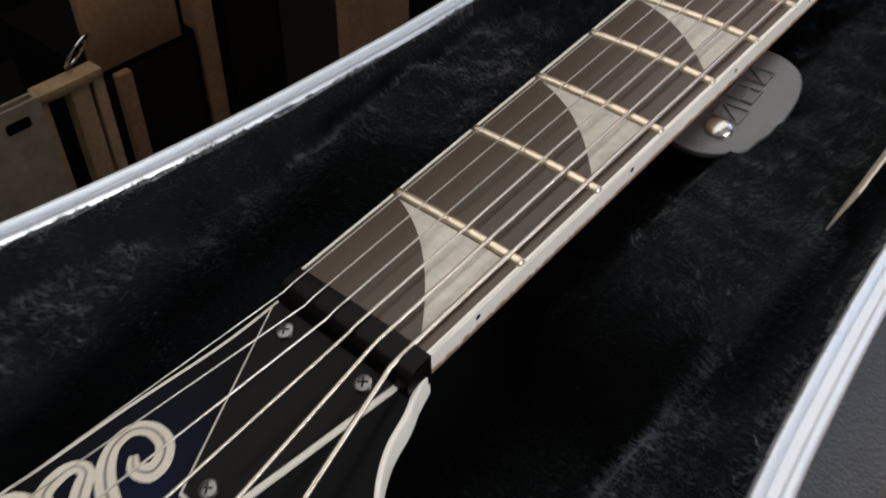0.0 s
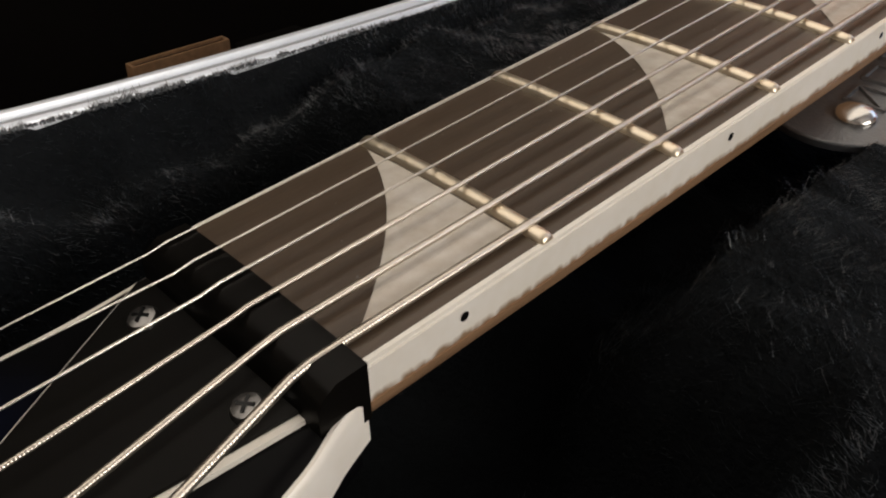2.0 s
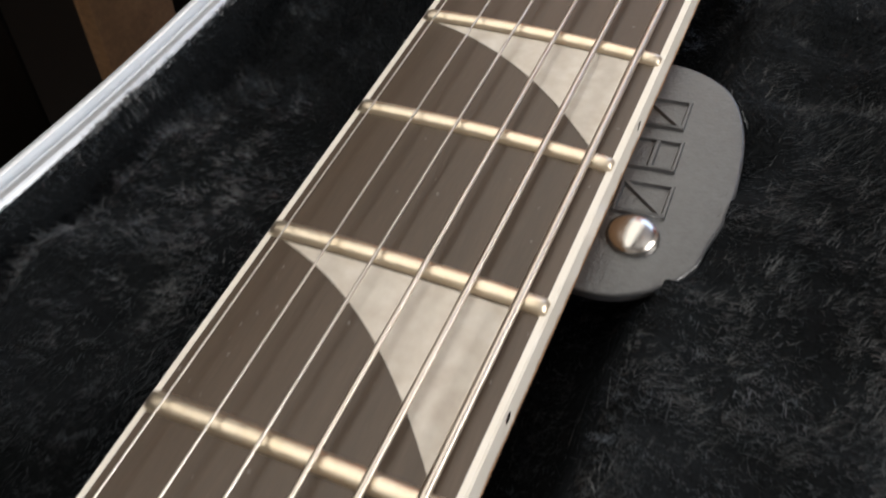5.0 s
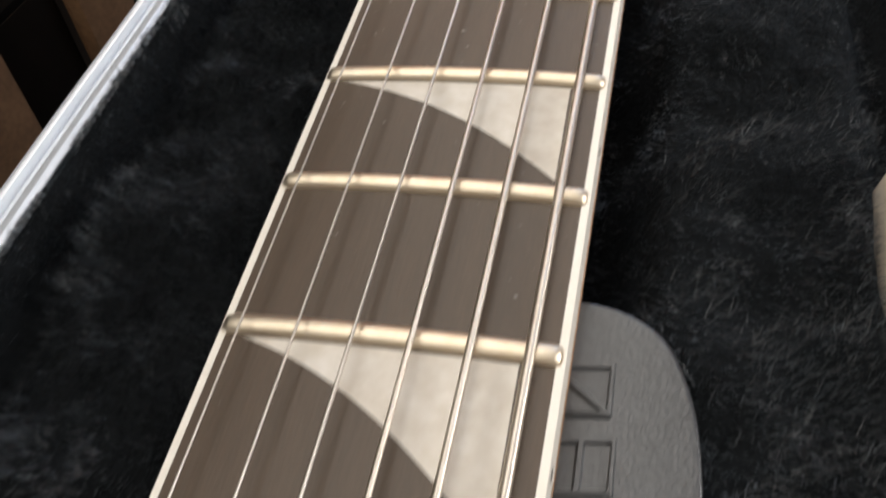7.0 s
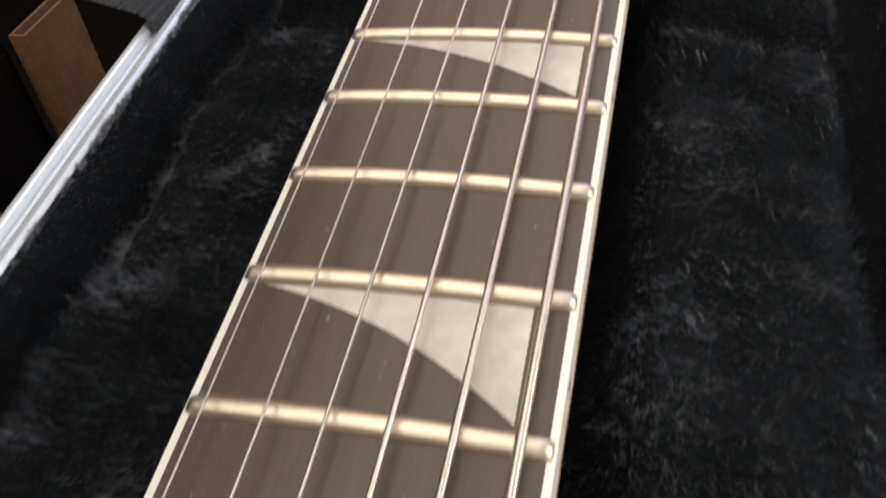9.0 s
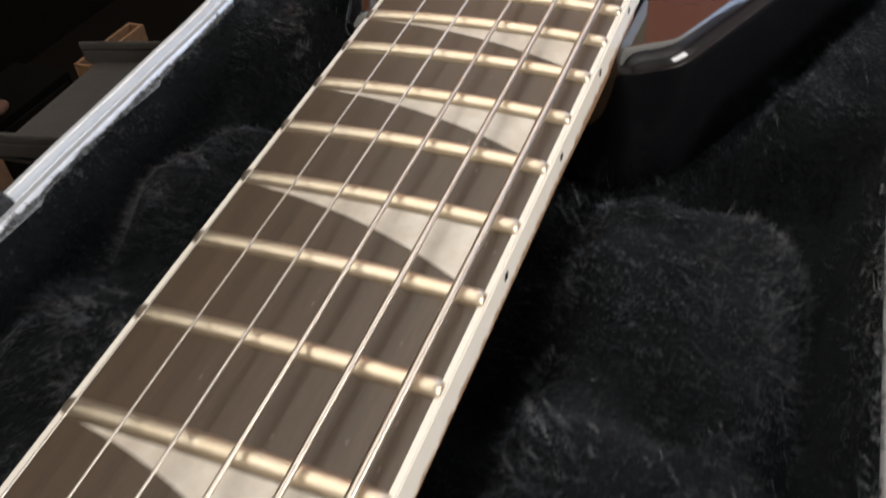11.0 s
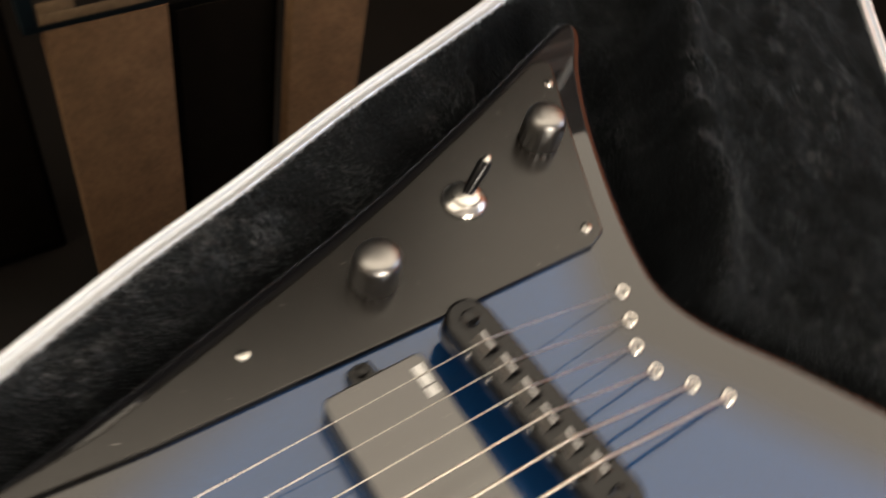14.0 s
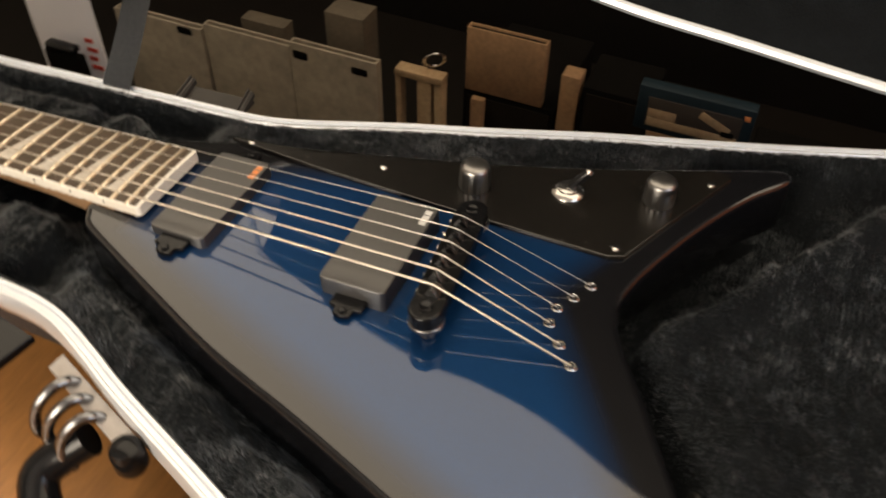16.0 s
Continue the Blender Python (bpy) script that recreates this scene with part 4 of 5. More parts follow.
HEAD = curve_points([(-0.0213, -0.0005), (-0.0226, -0.0085), (-0.0255, -0.0243), (-0.0320, -0.0476), (-0.0376, -0.0702), (-0.0416, -0.0845), (-0.051, -0.120), (-0.060, -0.160), (-0.052, -0.185), (-0.020, -0.175), (0.035, -0.125), (0.066, -0.085), (0.064, -0.066), (0.0520, -0.0500), (0.0415, -0.0400), (0.0335, -0.0312), (0.0292, -0.0255), (0.0262, -0.0190), (0.0246, -0.0113), (0.0228, -0.0060), (0.0215, -0.0005)], 5)

HEAD = [p for p, q in zip(HEAD, HEAD[1:] + HEAD[:1]) if math.dist(p, q) > 0.0004]


def on_head(bm):
    for v in bm.verts:
        v.co.z += head_z(v.co.y)
    return bm


HEADPAINT = material("blue_to_black_headstock_lacquer", (0.006, 0.006, 0.008), 0.25, 0, Specular_IOR_Level=0.06)


def head_burst():
    """A faint blue middle that fades to black along both edges."""
    nt = HEADPAINT.node_tree
    co = nt.nodes.new("ShaderNodeTexCoord")
    mp = nt.nodes.new("ShaderNodeMapping")
    mp.inputs["Scale"].default_value = (36, 26, 0)
    g = nt.nodes.new("ShaderNodeTexGradient")
    g.gradient_type = "SPHERICAL"
    ramp = nt.nodes.new("ShaderNodeMix")
    ramp.data_type = "RGBA"
    ramp.inputs[6].default_value, ramp.inputs[7].default_value = (0.0025, 0.0025, 0.003, 1), (0.003, 0.007, 0.026, 1)
    mp.vector_type = "POINT"
    mp.inputs["Location"].default_value = (0.36, 1.6, 0)
    nt.links.new(co.outputs["Object"], mp.inputs[0])
    nt.links.new(mp.outputs[0], g.inputs[0])
    nt.links.new(g.outputs[1], ramp.inputs[0])
    nt.links.new(ramp.outputs[2], nt.nodes["Principled BSDF"].inputs["Base Color"])


head_burst()
head = part("headstock", on_head(prism(inset(HEAD, 0.0012), -0.0138, 0.0)), HEADPAINT, guitar, "gloss black headstock face with a faint blue middle")
part("head_binding", on_head(sweep(HEAD, [(0.0010, -0.0092), (0, -0.0086), (0, -0.0010), (0.0002, -0.0002), (0.0006, 0.0002), (0.0012, 0.0002), (0.0012, -0.0092)])), IVORY, head, "white headstock binding")
COVER = [(-0.0205, -0.0062), (0.0186, -0.0062), (0.0186, -0.0080), (0.0080, -0.0500), (0.0050, -0.0550), (-0.0045, -0.0545), (-0.0215, -0.0095)]
COVER_FACE = [(-0.0200, -0.0068), (0.0174, -0.0068), (0.0172, -0.0085), (0.0066, -0.0495), (0.0042, -0.0541), (-0.0040, -0.0538), (-0.0209, -0.0096)]
part("truss_cover_edge", on_head(prism(COVER, 0.0, 0.0009)), IVORY, head, "pale edge of the truss rod cover")
part("truss_rod_cover", on_head(prism(COVER_FACE, 0.0009, 0.0015, 0.0002)), COVERMAT, head, "black plastic truss rod cover")


def screw(x, y, z, parent, r=0.0026, slope=0.0, world_frame=False, mat=SCREW):
    bm = lathe([(r, -0.0004), (r, 0.0001), (r * 0.85, 0.0007), (r * 0.45, 0.0010), (0.0, 0.0011)], 20)
    m = Matrix.Translation((x, y, z)) @ Matrix.Rotation(slope, 4, "X")
    bmesh.ops.transform(bm, matrix=m, verts=bm.verts)
    cross = box(-r * 0.55, r * 0.55, -r * 0.11, r * 0.11, 0.0006, 0.00118)
    box(-r * 0.11, r * 0.11, -r * 0.55, r * 0.55, 0.0006, 0.00119, bm=cross)
    bmesh.ops.transform(cross, matrix=m @ Matrix.Rotation(0.6, 4, "Z"), verts=cross.verts)
    if world_frame:
        in_world(bm)
        in_world(cross)
    s = part("screw", bm, mat, parent)
    part("screw_slot", cross, BLACK, s)


for x, y in ((-0.0132, -0.0130), (0.0118, -0.0122), (0.0005, -0.0500)):
    screw(x, y, head_z(y) + 0.0017, head, 0.0024, radians(11), mat=CHROME)


def swash(points, widths, mat, lift):
    bm = bmesh.new()
    pts = [Vector(p) for p in curve_points(points, 8)]
    ws = [widths[min(i // 8, len(widths) - 1)] * (1 - (i % 8) / 8) + widths[min(i // 8 + 1, len(widths) - 1)] * (i % 8) / 8 for i in range(len(pts))]
    rows = []
    for i, p in enumerate(pts):
        d = (pts[min(i + 1, len(pts) - 1)] - pts[max(i - 1, 0)]).normalized()
        nrm = Vector((-d.y, d.x))
        rows.append([bm.verts.new((*(p + nrm * ws[i] * s), head_z((p + nrm * ws[i] * s).y) + lift)) for s in (-1, 1)])
    for a, b in zip(rows, rows[1:]):
        bm.faces.new((a[0], a[1], b[1], b[0]))
    part("decal_stroke", bm, mat, head, "", False)


for mat, lift, grow in ((LOGO, 0.00015, 1.0), (LOGO_SHADE, 0.00027, 0.13)):
    swash([(-0.0060, -0.0700), (-0.0138, -0.0661), (-0.0192, -0.0637), (-0.0236, -0.0606), (-0.0263, -0.0561), (-0.0258, -0.0512), (-0.0222, -0.0483), (-0.0172, -0.0484), (-0.0142, -0.0515), (-0.0143, -0.0550), (-0.0180, -0.0566), (-0.0206, -0.0548)], [w * grow for w in (0.0026, 0.0026, 0.0026, 0.0024, 0.0018, 0.0016, 0.0018, 0.0022, 0.0024, 0.0024, 0.0018, 0.0010)], mat, lift)
    swash([(-0.0200, -0.0770), (-0.0263, -0.0749), (-0.0306, -0.0728), (-0.0311, -0.0677), (-0.0294, -0.0643), (-0.0264, -0.0640), (-0.0240, -0.0672), (-0.0200, -0.0720), (-0.0150, -0.0765)], [w * grow for w in (0.0012, 0.0018, 0.0022, 0.0020, 0.0014, 0.0020, 0.0024, 0.0024, 0.0022)], mat, lift + 0.0001)
    swash([(-0.0395, -0.0850), (-0.0377, -0.0815), (-0.0352, -0.0780), (-0.0314, -0.0762), (-0.0300, -0.0790), (-0.0320, -0.0830)], [w * grow for w in (0.0016, 0.0020, 0.0020, 0.0016, 0.0022, 0.0022)], mat, lift + 0.0001)

# body
PAINTED = material("blue_to_black_burst_lacquer", (0.01, 0.06, 0.2), 0.36, 0.0, Coat_Weight=1.0, Coat_Roughness=0.025, Coat_IOR=1.58, Specular_IOR_Level=0.1)


def burst():
    """Metallic blue in the middle fading to black along the edges."""
    nt = PAINTED.node_tree
    b = nt.nodes["Principled BSDF"]
    co = nt.nodes.new("ShaderNodeTexCoord")
    sep = nt.nodes.new("ShaderNodeSeparateXYZ")
    nt.links.new(co.outputs["Object"], sep.inputs[0])

    def math_node(op, *ins):
        n = nt.nodes.new("ShaderNodeMath")
        n.operation = op
        for i, v in enumerate(ins):
            if isinstance(v, (int, float)):
                n.inputs[i].default_value = v
            else:
                nt.links.new(v, n.inputs[i])
        return n.outputs[0]

    def edge(p, q):
        """Distance from the line p to q, to its left."""
        d = Vector(q) - Vector(p)
        d.normalize()
        nx, ny = -d.y, d.x
        t = math_node("MULTIPLY", sep.outputs[0], nx)
        t = math_node("MULTIPLY_ADD", sep.outputs[1], ny, t)
        return math_node("ADD", t, -(nx * p[0] + ny * p[1]))

    treble = edge((-0.152, 0.800), (-0.030, 0.450))
    bass = edge((0.045, 0.455), (0.190, 0.855))
    crotch_t = edge((-0.022, 0.716), (-0.160, 0.776))
    crotch_b = edge((0.178, 0.842), (-0.010, 0.716))
    inner = math_node("MAXIMUM", crotch_t, crotch_b)
    heel = edge((-0.05, 0.458), (0.05, 0.458))
    d = math_node("MINIMUM", math_node("MINIMUM", math_node("MINIMUM", treble, bass), heel), inner)
    f = nt.nodes.new("ShaderNodeMapRange")
    f.interpolation_type = "SMOOTHSTEP"
    f.inputs["From Min"].default_value, f.inputs["From Max"].default_value = 0.003, 0.033
    nt.links.new(d, f.inputs[0])
    n = nt.nodes.new("ShaderNodeTexNoise")
    n.inputs["Scale"].default_value = 2600
    nt.links.new(co.outputs["Object"], n.inputs[0])
    flake = nt.nodes.new("ShaderNodeMix")
    flake.data_type = "RGBA"
    flake.inputs[6].default_value, flake.inputs[7].default_value = (0.0015, 0.019, 0.066, 1), (0.0045, 0.048, 0.150, 1)
    nt.links.new(n.outputs[0], flake.inputs[0])
    mix = nt.nodes.new("ShaderNodeMix")
    mix.data_type = "RGBA"
    mix.inputs[6].default_value = (0.004, 0.004, 0.005, 1)
    nt.links.new(flake.outputs[2], mix.inputs[7])
    nt.links.new(f.outputs[0], mix.inputs[0])
    nt.links.new(mix.outputs[2], b.inputs["Base Color"])
    nt.links.new(math_node("MULTIPLY", f.outputs[0], 0.55), b.inputs["Metallic"])


burst()
BODY_LINE = curve_points(BODY, 4, True)
body = part("body", in_world(prism(BODY_LINE, BODY_LOW, BODY_TOP, 0.0048, 0.003, 6)), PAINTED, guitar, "glossy metallic blue body fading to black edges", flat_top=True)
GUARD_LINE = [(-0.0535, 0.4800), (-0.0500, 0.5400), (-0.0490, 0.6400), (-0.0495, 0.7170), (-0.0530, 0.7255), (-0.0900, 0.7420), (-0.1400, 0.7655), (-0.1445, 0.7640), (-0.1445, 0.7560), (-0.1260, 0.7130), (-0.1070, 0.6660), (-0.0900, 0.6190), (-0.0745, 0.5700), (-0.0620, 0.5270), (-0.0560, 0.4850)]
guard = part("pickguard", in_world(prism(GUARD_LINE, BODY_TOP + 0.0002, BODY_TOP + 0.0027, 0.0008, 0, 2)), GUARD, guitar, "gloss black pickguard plate")
GT = BODY_TOP + 0.0027
for x, y in ((-0.0543, 0.4935), (-0.0665, 0.5765), (-0.0572, 0.7195), (-0.1305, 0.7560)):
    screw(x, y, GT + 0.0001, guard, 0.0025, 0.0, True)


def knob(x, y):
    prof = [(0.0088, 0.0), (0.0090, 0.0005), (0.0087, 0.0100), (0.0085, 0.0130), (0.0077, 0.0147), (0.0060, 0.0156), (0.0032, 0.0160), (0.0, 0.0161)]
    bm = lathe(prof, 48)
    for v in bm.verts:
        r = math.hypot(v.co.x, v.co.y)
        if r > 0.0083 and v.co.z < 0.0105:
            k = 1 + 0.022 * math.cos(24 * math.atan2(v.co.y, v.co.x))
            v.co.x, v.co.y = v.co.x * k, v.co.y * k
    bmesh.ops.transform(bm, matrix=Matrix.Translation((x, y, GT)), verts=bm.verts)
    part("control_knob", in_world(bm), CHROME, guitar, "black chrome domed control knob")


knob(-0.0735, 0.631)
knob(-0.1045, 0.731)


def toggle(x, y):
    base = part("pickup_switch", in_world(lathe([(0.0092, 0), (0.0094, 0.0008), (0.0086, 0.0020), (0.0062, 0.0030), (0.0058, 0.0042), (0.0040, 0.0048), (0.0, 0.0048)], 32, (x, y, GT))), SCREW, guitar, "nickel switch ring with a black lever")
    a, b = Vector((x, y, GT + 0.003)), Vector((x - 0.004, y + 0.0095, GT + 0.0150))
    part("lever", in_world(tube([a, a.lerp(b, 0.4), a.lerp(b, 0.9), b], [0.0022, 0.0026, 0.0030, 0.0026], 12)), BLACK, base)
    part("lever_tip", in_world(lathe([(0.0, -0.0026), (0.0017, -0.0019), (0.0026, 0), (0.0017, 0.0019), (0.0, 0.0026)], 16, tuple(b))), SCREW, base)


toggle(-0.0900, 0.6820)


def pickup(y0, y1, top, logo):
    outline = []
    x0, x1, r = -0.0368, 0.0328, 0.003
    for cx, cy, a0 in ((x1 - r, y1 - r, 0), (x0 + r, y1 - r, 90), (x0 + r, y0 + r, 180), (x1 - r, y0 + r, 270)):
        outline += [(cx + r * math.cos(radians(a0 + 22.5 * k)), cy + r * math.sin(radians(a0 + 22.5 * k))) for k in range(5)]
    low = top - 0.0185
    p = part("pickup", prism(outline, low, top, 0.0007, 0, 3), PICKUP, guitar, "matte black active humbucker pickup")
    ym = (y0 + y1) / 2
    for s in (-1, 1):
        ear = [(s * 0.030, ym - 0.009), (s * 0.0400, ym - 0.009), (s * 0.0405, ym - 0.005), (s * 0.0450, ym - 0.0045), (s * 0.0462, ym), (s * 0.0450, ym + 0.0045), (s * 0.0405, ym + 0.005), (s * 0.0400, ym + 0.009), (s * 0.030, ym + 0.009)]
        zb = BODY_TOP - 0.114 - ym * math.sin(TILT)
        part("mounting_ear", prism(ear, zb + 0.0012, zb + 0.0036, 0.0005), BLACK, p)
        part("height_screw", lathe([(0.0022, 0.0030), (0.0022, 0.0046), (0.0016, 0.0052), (0.0, 0.0053)], 16, (s * 0.0425, ym, zb)), BLACK, p)
    for k in range(3):
        x0 = -0.0325 + 0.0042 * k
        part("print_bar", box(x0, x0 + 0.0034, y1 - 0.0060, y1 - 0.0022, top + 0.00002, top + 0.00016), logo, p, "", False)


pickup(0.4845, 0.5190, -0.0036, ORANGE)
pickup(0.5895, 0.6265, -0.0046, SILVERPRINT)

# bridge with six saddles
STRING_X = [-0.0258 + 0.01032 * i for i in range(6)]
SADDLE_Y = [0.6445, 0.6458, 0.6468, 0.6468, 0.6486, 0.6510]
STRING_Z = 0.0046
bar = []
for s, yc in ((1, 0.6515), (-1, 0.6455)):
    for k in range(9):
        a = radians(-90 + 180 * k / 8) if s > 0 else radians(90 + 180 * k / 8)
        bar.append((s * 0.0365 + 0.0085 * math.cos(a), yc + 0.0085 * math.sin(a)))
bridge = part("bridge", prism(bar, -0.0075, 0.0006, 0.0012, 0.0008, 3), BLACK, guitar, "black tune-o-matic style bridge")
for s, yc in ((1, 0.6515), (-1, 0.6455)):
    part("bridge_post", lathe([(0.0038, -0.0185), (0.0038, -0.0100), (0.0088, -0.0100), (0.0090, -0.0095), (0.0090, -0.0080), (0.0085, -0.0075)], 28, (s * 0.0365, yc, 0)), CHROME, bridge)
    part("post_screw", lathe([(0.0034, 0.0004), (0.0034, 0.0012), (0.0028, 0.0015), (0.0020, 0.0011), (0.0, 0.0011)], 24, (s * 0.0365, yc, 0)), BLACK, bridge)
for i, (x, y) in enumerate(zip(STRING_X, SADDLE_Y)):
    bm = bmesh.new()
    vs = [bm.verts.new(p) for p in ((x - 0.0038, y - 0.0040, 0.0), (x + 0.0038, y - 0.0040, 0.0), (x + 0.0038, y + 0.0045, 0.0), (x - 0.0038, y + 0.0045, 0.0), (x - 0.0034, y - 0.0005, STRING_Z - 0.0002), (x + 0.0034, y - 0.0005, STRING_Z - 0.0002), (x + 0.0034, y + 0.0008, STRING_Z - 0.0002), (x - 0.0034, y + 0.0008, STRING_Z - 0.0002))]
    for f in ((0, 1, 5, 4), (1, 2, 6, 5), (2, 3, 7, 6), (3, 0, 4, 7), (4, 5, 6, 7), (0, 3, 2, 1)):
        bm.faces.new([vs[k] for k in f])
    sd = part("saddle", bm, COIL, bridge, "", False)
    part("saddle_screw", tube([(x, 0.6425 + 0.0005 * i, -0.0015), (x, 0.6375 + 0.0009 * i, -0.0015)], 0.0014, 10), SCREW, sd)

# strings and the ferrules that anchor them
FERRULE_Y = [0.7150, 0.7093, 0.7037, 0.7035, 0.7122, 0.7212]
FERRULE_X = [-0.0275, -0.0162, -0.0062, 0.0050, 0.0160, 0.0264]
GAUGE = [0.00016, 0.00020, 0.00027, 0.00042, 0.00056, 0.00072]
NUT_X = [-0.0175, -0.0102, -0.0034, 0.0034, 0.0100, 0.0164]
NUT_Z = [0.0029, 0.0034, 0.0034, 0.0034, 0.0029, 0.0019]
HEAD_X = [-0.0405, -0.0375, -0.0230, -0.0075, 0.0130, 0.0370]
for i in range(6):
    fx, fy = FERRULE_X[i], FERRULE_Y[i]
    fz = (TO_GUITAR @ Vector((fx, fy, BODY_TOP))).z
    r = GAUGE[i]
    zn = NUT_Z[i]
    pts = [(HEAD_X[i], -0.135, 0.0015 - 0.14 * 0.135), (NUT_X[i] * 0.5 + HEAD_X[i] * 0.5, -0.068, (0.0015 - 0.14 * 0.135 + zn) / 2), (NUT_X[i], -0.0080, zn - 0.0005), (NUT_X[i], -0.0048, zn), (NUT_X[i], 0.0, zn)]
    y1, x1, z1 = SADDLE_Y[i], STRING_X[i], STRING_Z + r
    for k in range(1, 10):
        t = k / 10
        pts.append((NUT_X[i] + (x1 - NUT_X[i]) * t, y1 * t, zn + (z1 - zn) * t))
    pts += [(x1, y1 - 0.001, z1), (x1, y1 + 0.0008, z1 - 0.0003), (x1 + (fx - x1) * 0.1, y1 + (fy - y1) * 0.08, z1 - 0.0022), (fx, fy, fz + 0.0006), (fx, fy + 0.0004, fz - 0.002)]
    part("string", tube(pts, r, 10), WOUND if i >= 3 else STEEL, guitar, "wound nickel string" if i >= 3 else "plain steel string")
    fer = lathe([(0.0031, -0.0006), (0.0031, 0.0003), (0.0026, 0.0008), (0.0018, 0.0008), (0.0014, 0.0002), (0.0014, -0.0005)], 24)
    bmesh.ops.transform(fer, matrix=Matrix.Translation((fx, fy, fz)) @ Matrix.Rotation(-TILT, 4, "X"), verts=fer.verts)
    part("string_ferrule", fer, SCREW, guitar, "nickel string ferrule")

# strap button on the inner edge of the bass wing
sb = lathe([(0.0060, 0.0), (0.0060, 0.0015), (0.0035, 0.0030), (0.0033, 0.0075), (0.0068, 0.0095), (0.0070, 0.0115), (0.0040, 0.0125), (0.0, 0.0125)], 28)
bmesh.ops.transform(sb, matrix=Matrix.Translation((0.072, 0.784, 0.120)) @ Matrix.Rotation(radians(32), 4, "Z") @ Matrix.Rotation(radians(-90), 4, "X"), verts=sb.verts)
part("strap_button", in_world(sb), CHROME, guitar, "black chrome strap button")


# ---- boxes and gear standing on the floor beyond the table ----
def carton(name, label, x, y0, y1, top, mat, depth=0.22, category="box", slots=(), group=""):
    """An open box on the floor, its shaded inside painted as a near-black filler; slots are near-black blocks for hand
    holes in its face (y0, y1, z0, z1).
    """
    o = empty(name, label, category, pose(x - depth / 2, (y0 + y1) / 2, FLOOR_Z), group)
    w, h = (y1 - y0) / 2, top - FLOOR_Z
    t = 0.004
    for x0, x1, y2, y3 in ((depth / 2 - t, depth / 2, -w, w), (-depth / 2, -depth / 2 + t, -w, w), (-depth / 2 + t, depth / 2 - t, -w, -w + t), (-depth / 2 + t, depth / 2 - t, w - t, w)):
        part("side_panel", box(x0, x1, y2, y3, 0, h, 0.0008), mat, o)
    part("shade_fill", box(-depth / 2 + t, depth / 2 - t, -w + t, w - t, 0.0, h - 0.025, 0.001), DARKBOX, o)
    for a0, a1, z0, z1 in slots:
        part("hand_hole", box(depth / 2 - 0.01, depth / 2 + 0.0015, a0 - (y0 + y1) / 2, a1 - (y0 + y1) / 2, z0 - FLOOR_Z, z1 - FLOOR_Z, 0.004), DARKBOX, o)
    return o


def cabinet(name, label, x, y0, y1, top, category, depth=0.22):
    """A cloth-covered cabinet with a recessed front cloth and corner caps."""
    o = empty(name, label, category, pose(x - depth / 2, (y0 + y1) / 2, FLOOR_Z), "cabinets beyond the table")
    w, h = (y1 - y0) / 2, top - FLOOR_Z
    part("cabinet_body", box(-depth / 2, depth / 2, -w, w, 0, h, 0.004), DARKBOX, o)
    part("front_cloth", box(depth / 2, depth / 2 + 0.002, -w + 0.008, w - 0.008, 0.02, h - 0.010, 0.0008), CLOTH, o)


def board_upright(name, label, x, y0, y1, top, mat, depth, category, group=""):
    """A solid board standing on the floor."""
    o = empty(name, label, category, pose(x - depth / 2, (y0 + y1) / 2, FLOOR_Z), group)
    w, h = (y1 - y0) / 2, top - FLOOR_Z
    part("plank", box(-depth / 2, depth / 2, -w, w, 0, h, 0.0015), mat, o)


CLOTH = material("brown_grille_cloth", (0.007, 0.0048, 0.003), 0.9, 0, 0.4, 40, 0.4, 600, Specular_IOR_Level=0.1)
DULLBOX = material("dull_grey_brown_board", (0.075, 0.058, 0.038), 0.8, 0, 0.35, 20, 0.2, 120)
PICTURE = material("dark_brown_print", (0.030, 0.022, 0.016), 0.6, 0, 0.4, 60)
PINKCLOTH = material("dull_pink_cloth", (0.13, 0.065, 0.042), 0.9, 0, 0.4, 40, 0.4, 400)
# crates and cartons are made only centimetres deep to hide their lit tops
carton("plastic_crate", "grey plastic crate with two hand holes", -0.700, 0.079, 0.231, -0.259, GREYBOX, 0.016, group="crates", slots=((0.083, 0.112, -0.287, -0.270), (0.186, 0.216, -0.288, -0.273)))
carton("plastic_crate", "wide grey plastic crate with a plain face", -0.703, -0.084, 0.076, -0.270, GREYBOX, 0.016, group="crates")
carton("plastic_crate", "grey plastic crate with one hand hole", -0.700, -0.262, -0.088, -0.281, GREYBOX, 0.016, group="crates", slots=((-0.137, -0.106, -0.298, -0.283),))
# a low frame of boards beside the crates
f = empty("board_frame", "low frame of pale upright boards under a top rail", "frame", pose(-0.745, 0.29, FLOOR_Z))
part("rail", box(-0.012, 0.012, -0.046, 0.034, 0.421, 0.434, 0.002), CARD_PALE, f)
for y0, y1 in ((-0.046, -0.037), (-0.009, 0.015), (0.020, 0.034)):
    part("upright", box(-0.010, 0.010, y0, y1, 0, 0.421, 0.0015), CARD_PALE, f)
cabinet("speaker_cabinet", "low dark cloth-covered speaker cabinet", -0.785, 0.338, 0.490, -0.322, "speaker")
c = empty("cardboard_box", "open tan cardboard box on a dark cabinet", "box", pose(-0.792, 0.405, -0.322))
for x0, x1, y0, y1, nm in ((0.005, 0.008, -0.063, 0.063, "front_panel"), (-0.008, -0.005, -0.063, 0.063, "back_panel"), (-0.005, 0.005, -0.063, -0.059, "end_panel"), (-0.005, 0.005, 0.059, 0.063, "end_panel")):
    part(nm, box(x0, x1, y0, y1, 0, 0.110, 0.001), CARD, c)
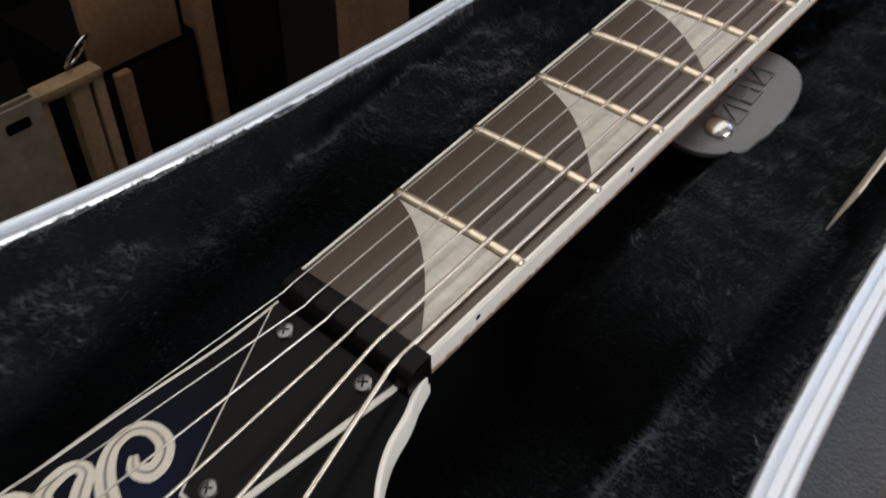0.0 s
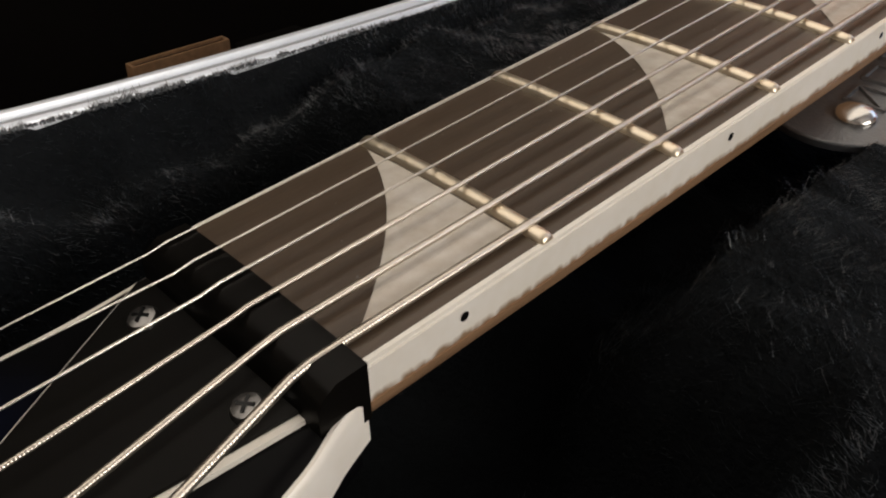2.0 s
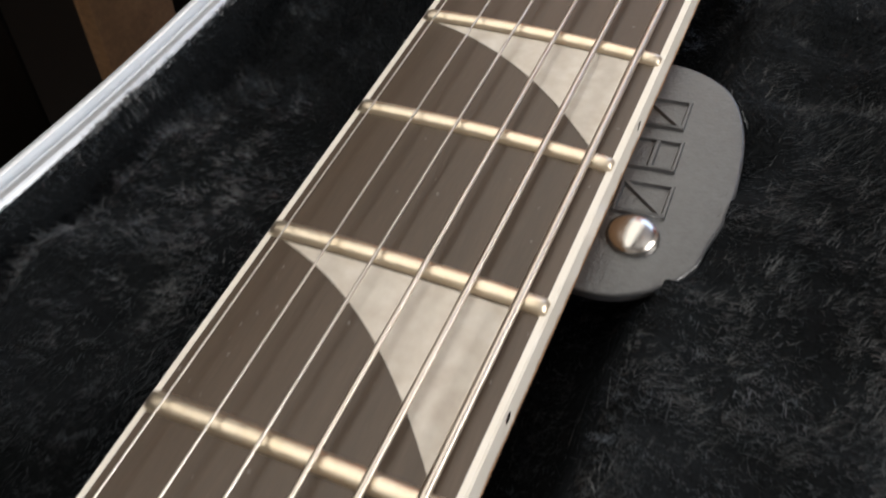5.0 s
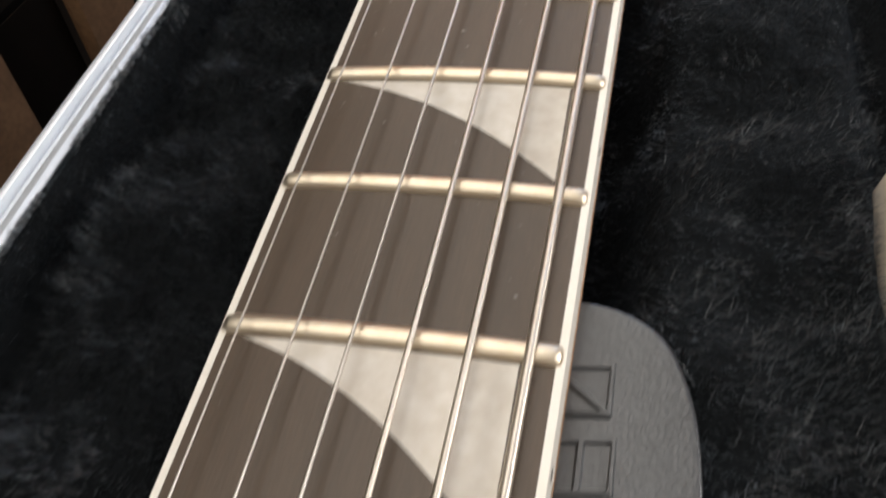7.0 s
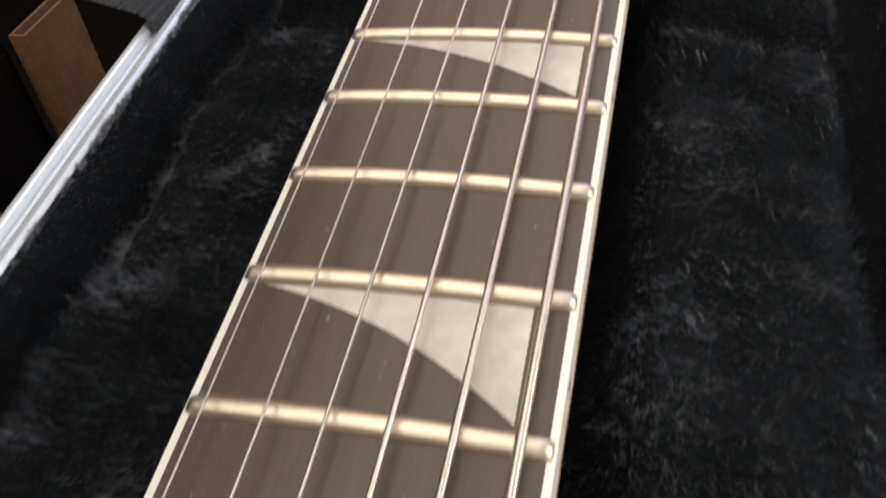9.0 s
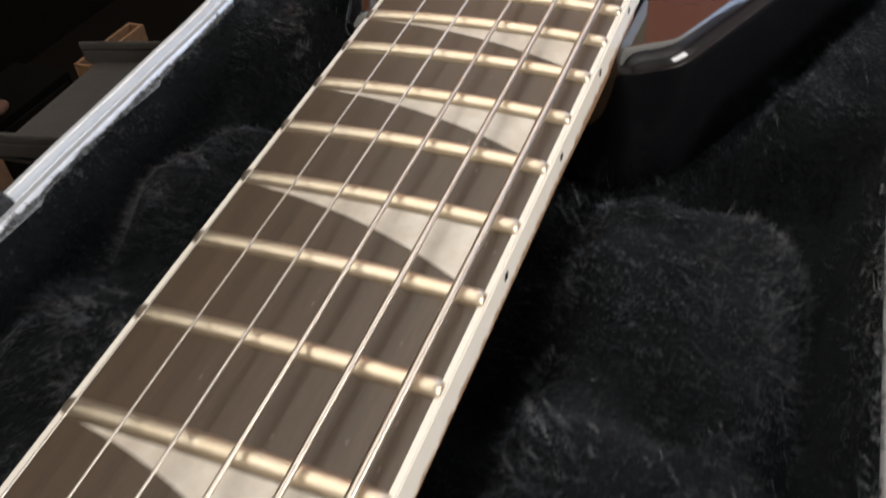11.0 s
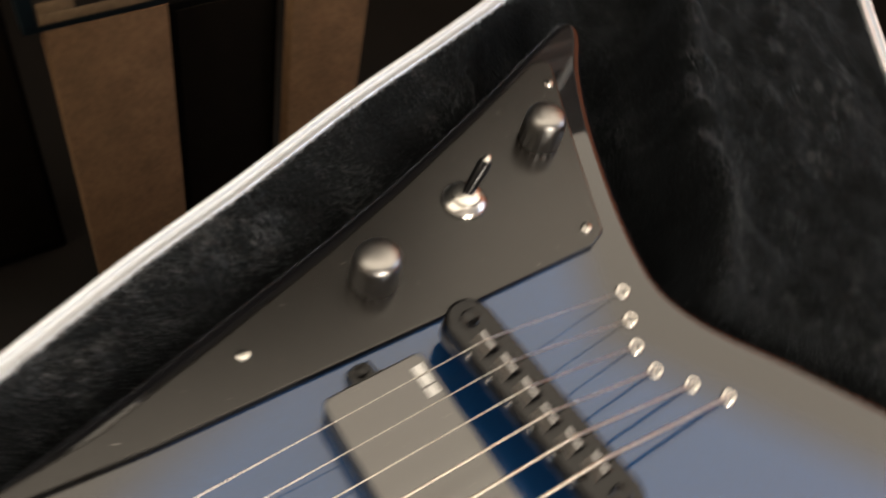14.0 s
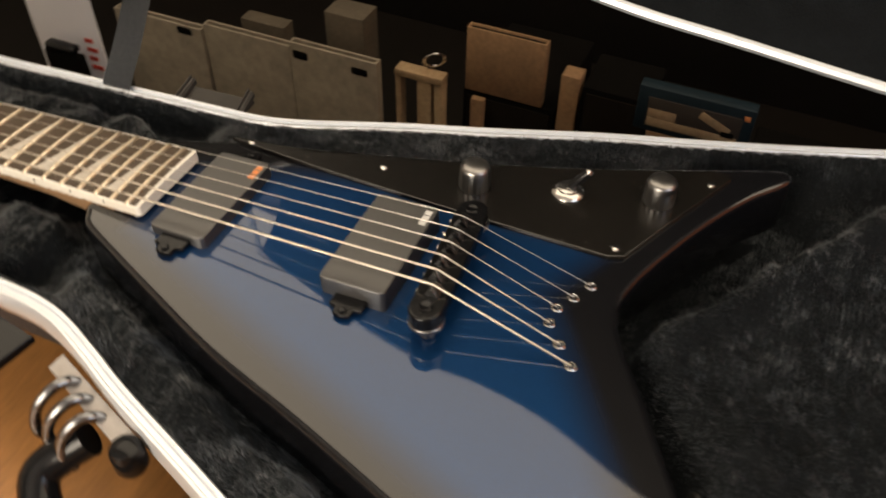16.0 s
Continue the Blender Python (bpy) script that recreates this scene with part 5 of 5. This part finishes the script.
# near-black block painted in for the shade inside this shallow box
part("shade_fill", box(-0.005, 0.005, -0.059, 0.059, 0, 0.106), DARKBOX, c)
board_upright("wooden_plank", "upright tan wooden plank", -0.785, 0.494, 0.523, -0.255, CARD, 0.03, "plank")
cabinet("amplifier_cabinet", "tall dark cloth-covered amplifier cabinet", -0.780, 0.528, 0.632, -0.262, "amplifier", 0.1)
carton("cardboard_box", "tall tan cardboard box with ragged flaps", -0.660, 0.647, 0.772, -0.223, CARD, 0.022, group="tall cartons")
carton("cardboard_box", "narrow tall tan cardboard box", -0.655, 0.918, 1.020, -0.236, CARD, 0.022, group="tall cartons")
cabinet("amplifier_cabinet", "tall dark cloth-covered amplifier cabinet", -0.680, 0.779, 0.912, -0.240, "amplifier", 0.08)
b = empty("printed_carton", "blue carton with a cream picture panel", "box", pose(-0.671, 0.702, -0.223))
part("carton_body", box(-0.010, 0.010, -0.0740, 0.0715, 0, 0.066, 0.002), BLUE, b)
panel = part("picture_panel", box(0.0095, 0.0112, -0.060, 0.058, 0.008, 0.052, 0.0005), PICTURE, b, "dark brown printed picture")
part("picture_band", box(0.0105, 0.0116, -0.058, 0.056, 0.010, 0.022, 0.0003), CARD_PALE, panel, "cream band along the picture")
bm = box(-0.0005, 0.0006, -0.021, 0.021, -0.0055, 0.0055, 0.0002)
bmesh.ops.transform(bm, matrix=Matrix.Translation((0.0111, 0.026, 0.036)) @ Matrix.Rotation(radians(-24), 4, "X"), verts=bm.verts)
part("picture_stripe", bm, CARD_PALE, panel, "slanting cream stripe")
part("picture_patch", box(0.0105, 0.0114, -0.058, -0.022, 0.022, 0.036, 0.0003), CARD_PALE, panel, "cream patch above the band")
part("corner_mark", box(0.0098, 0.0106, 0.059, 0.066, 0.050, 0.057, 0.0003), ORANGE, b, "orange mark in the corner")
part("picture_patch", box(0.0110, 0.0121, 0.036, 0.052, 0.020, 0.028, 0.0003), DARKBOX, panel)
cl = empty("cloth_heap", "small crumpled pinkish cloth on the floor clutter", "cloth", pose(-0.700, 0.815, -0.240))
bm = bmesh.new()
bmesh.ops.create_icosphere(bm, subdivisions=3, radius=0.013)
for v in bm.verts:
    k = 1 + 0.35 * noise.noise(v.co * 55)
    v.co = Vector((v.co.x * k, v.co.y * k * 1.3, max(v.co.z, -0.008) * 0.55 * k + 0.0044))
part("crumple", bm, PINKCLOTH, cl)
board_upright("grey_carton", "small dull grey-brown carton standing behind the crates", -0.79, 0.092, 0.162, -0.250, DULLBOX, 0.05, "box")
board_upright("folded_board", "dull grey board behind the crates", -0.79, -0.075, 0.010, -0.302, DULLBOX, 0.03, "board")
board_upright("wooden_post", "narrow brown post beneath the tan box", -0.768, 0.358, 0.379, -0.326, CARD, 0.012, "post")
gear = empty("camera_bag", "small rounded black bag standing before the white paper", "bag", pose(-0.655, -0.357, FLOOR_Z))
part("bag_body", box(-0.010, 0.010, -0.042, 0.040, 0, 0.352, 0.008, 3), DARKBOX, gear)
part("bag_lid", box(-0.011, 0.011, -0.034, 0.030, 0.352, 0.366, 0.006, 3), BLACK, gear)
cable = empty("cable_coil", "coil of shiny cable on the pale board frame", "cable", pose(-0.745, 0.305, -0.281))
for k in range(2):
    loop = [(0.012 * math.sin(a), 0.016 * math.cos(a) + 0.003 * k, 0.0225 + 0.019 * math.sin(a + 0.5) + 0.002 * k) for a in [2 * math.pi * i / 20 for i in range(21)]]
    part("loop", tube(loop, 0.0016, 8), SCREW, cable)
w = empty("paper_sheet", "large white paper sheet leaning on the crates", "paper", pose(-0.690, -0.37, FLOOR_Z))
sheet = part("sheet", box(-0.004, 0.0, -0.085, 0.066, 0, 0.60, 0.001), WHITE, w)
RED = material("red_print", (0.55, 0.05, 0.03), 0.6)
for k in range(4):
    part("print_bar", box(-0.0005, 0.0012, 0.030, 0.054 - 0.006 * (k % 2), 0.300 + 0.018 * k, 0.308 + 0.018 * k), RED, sheet, "", False)
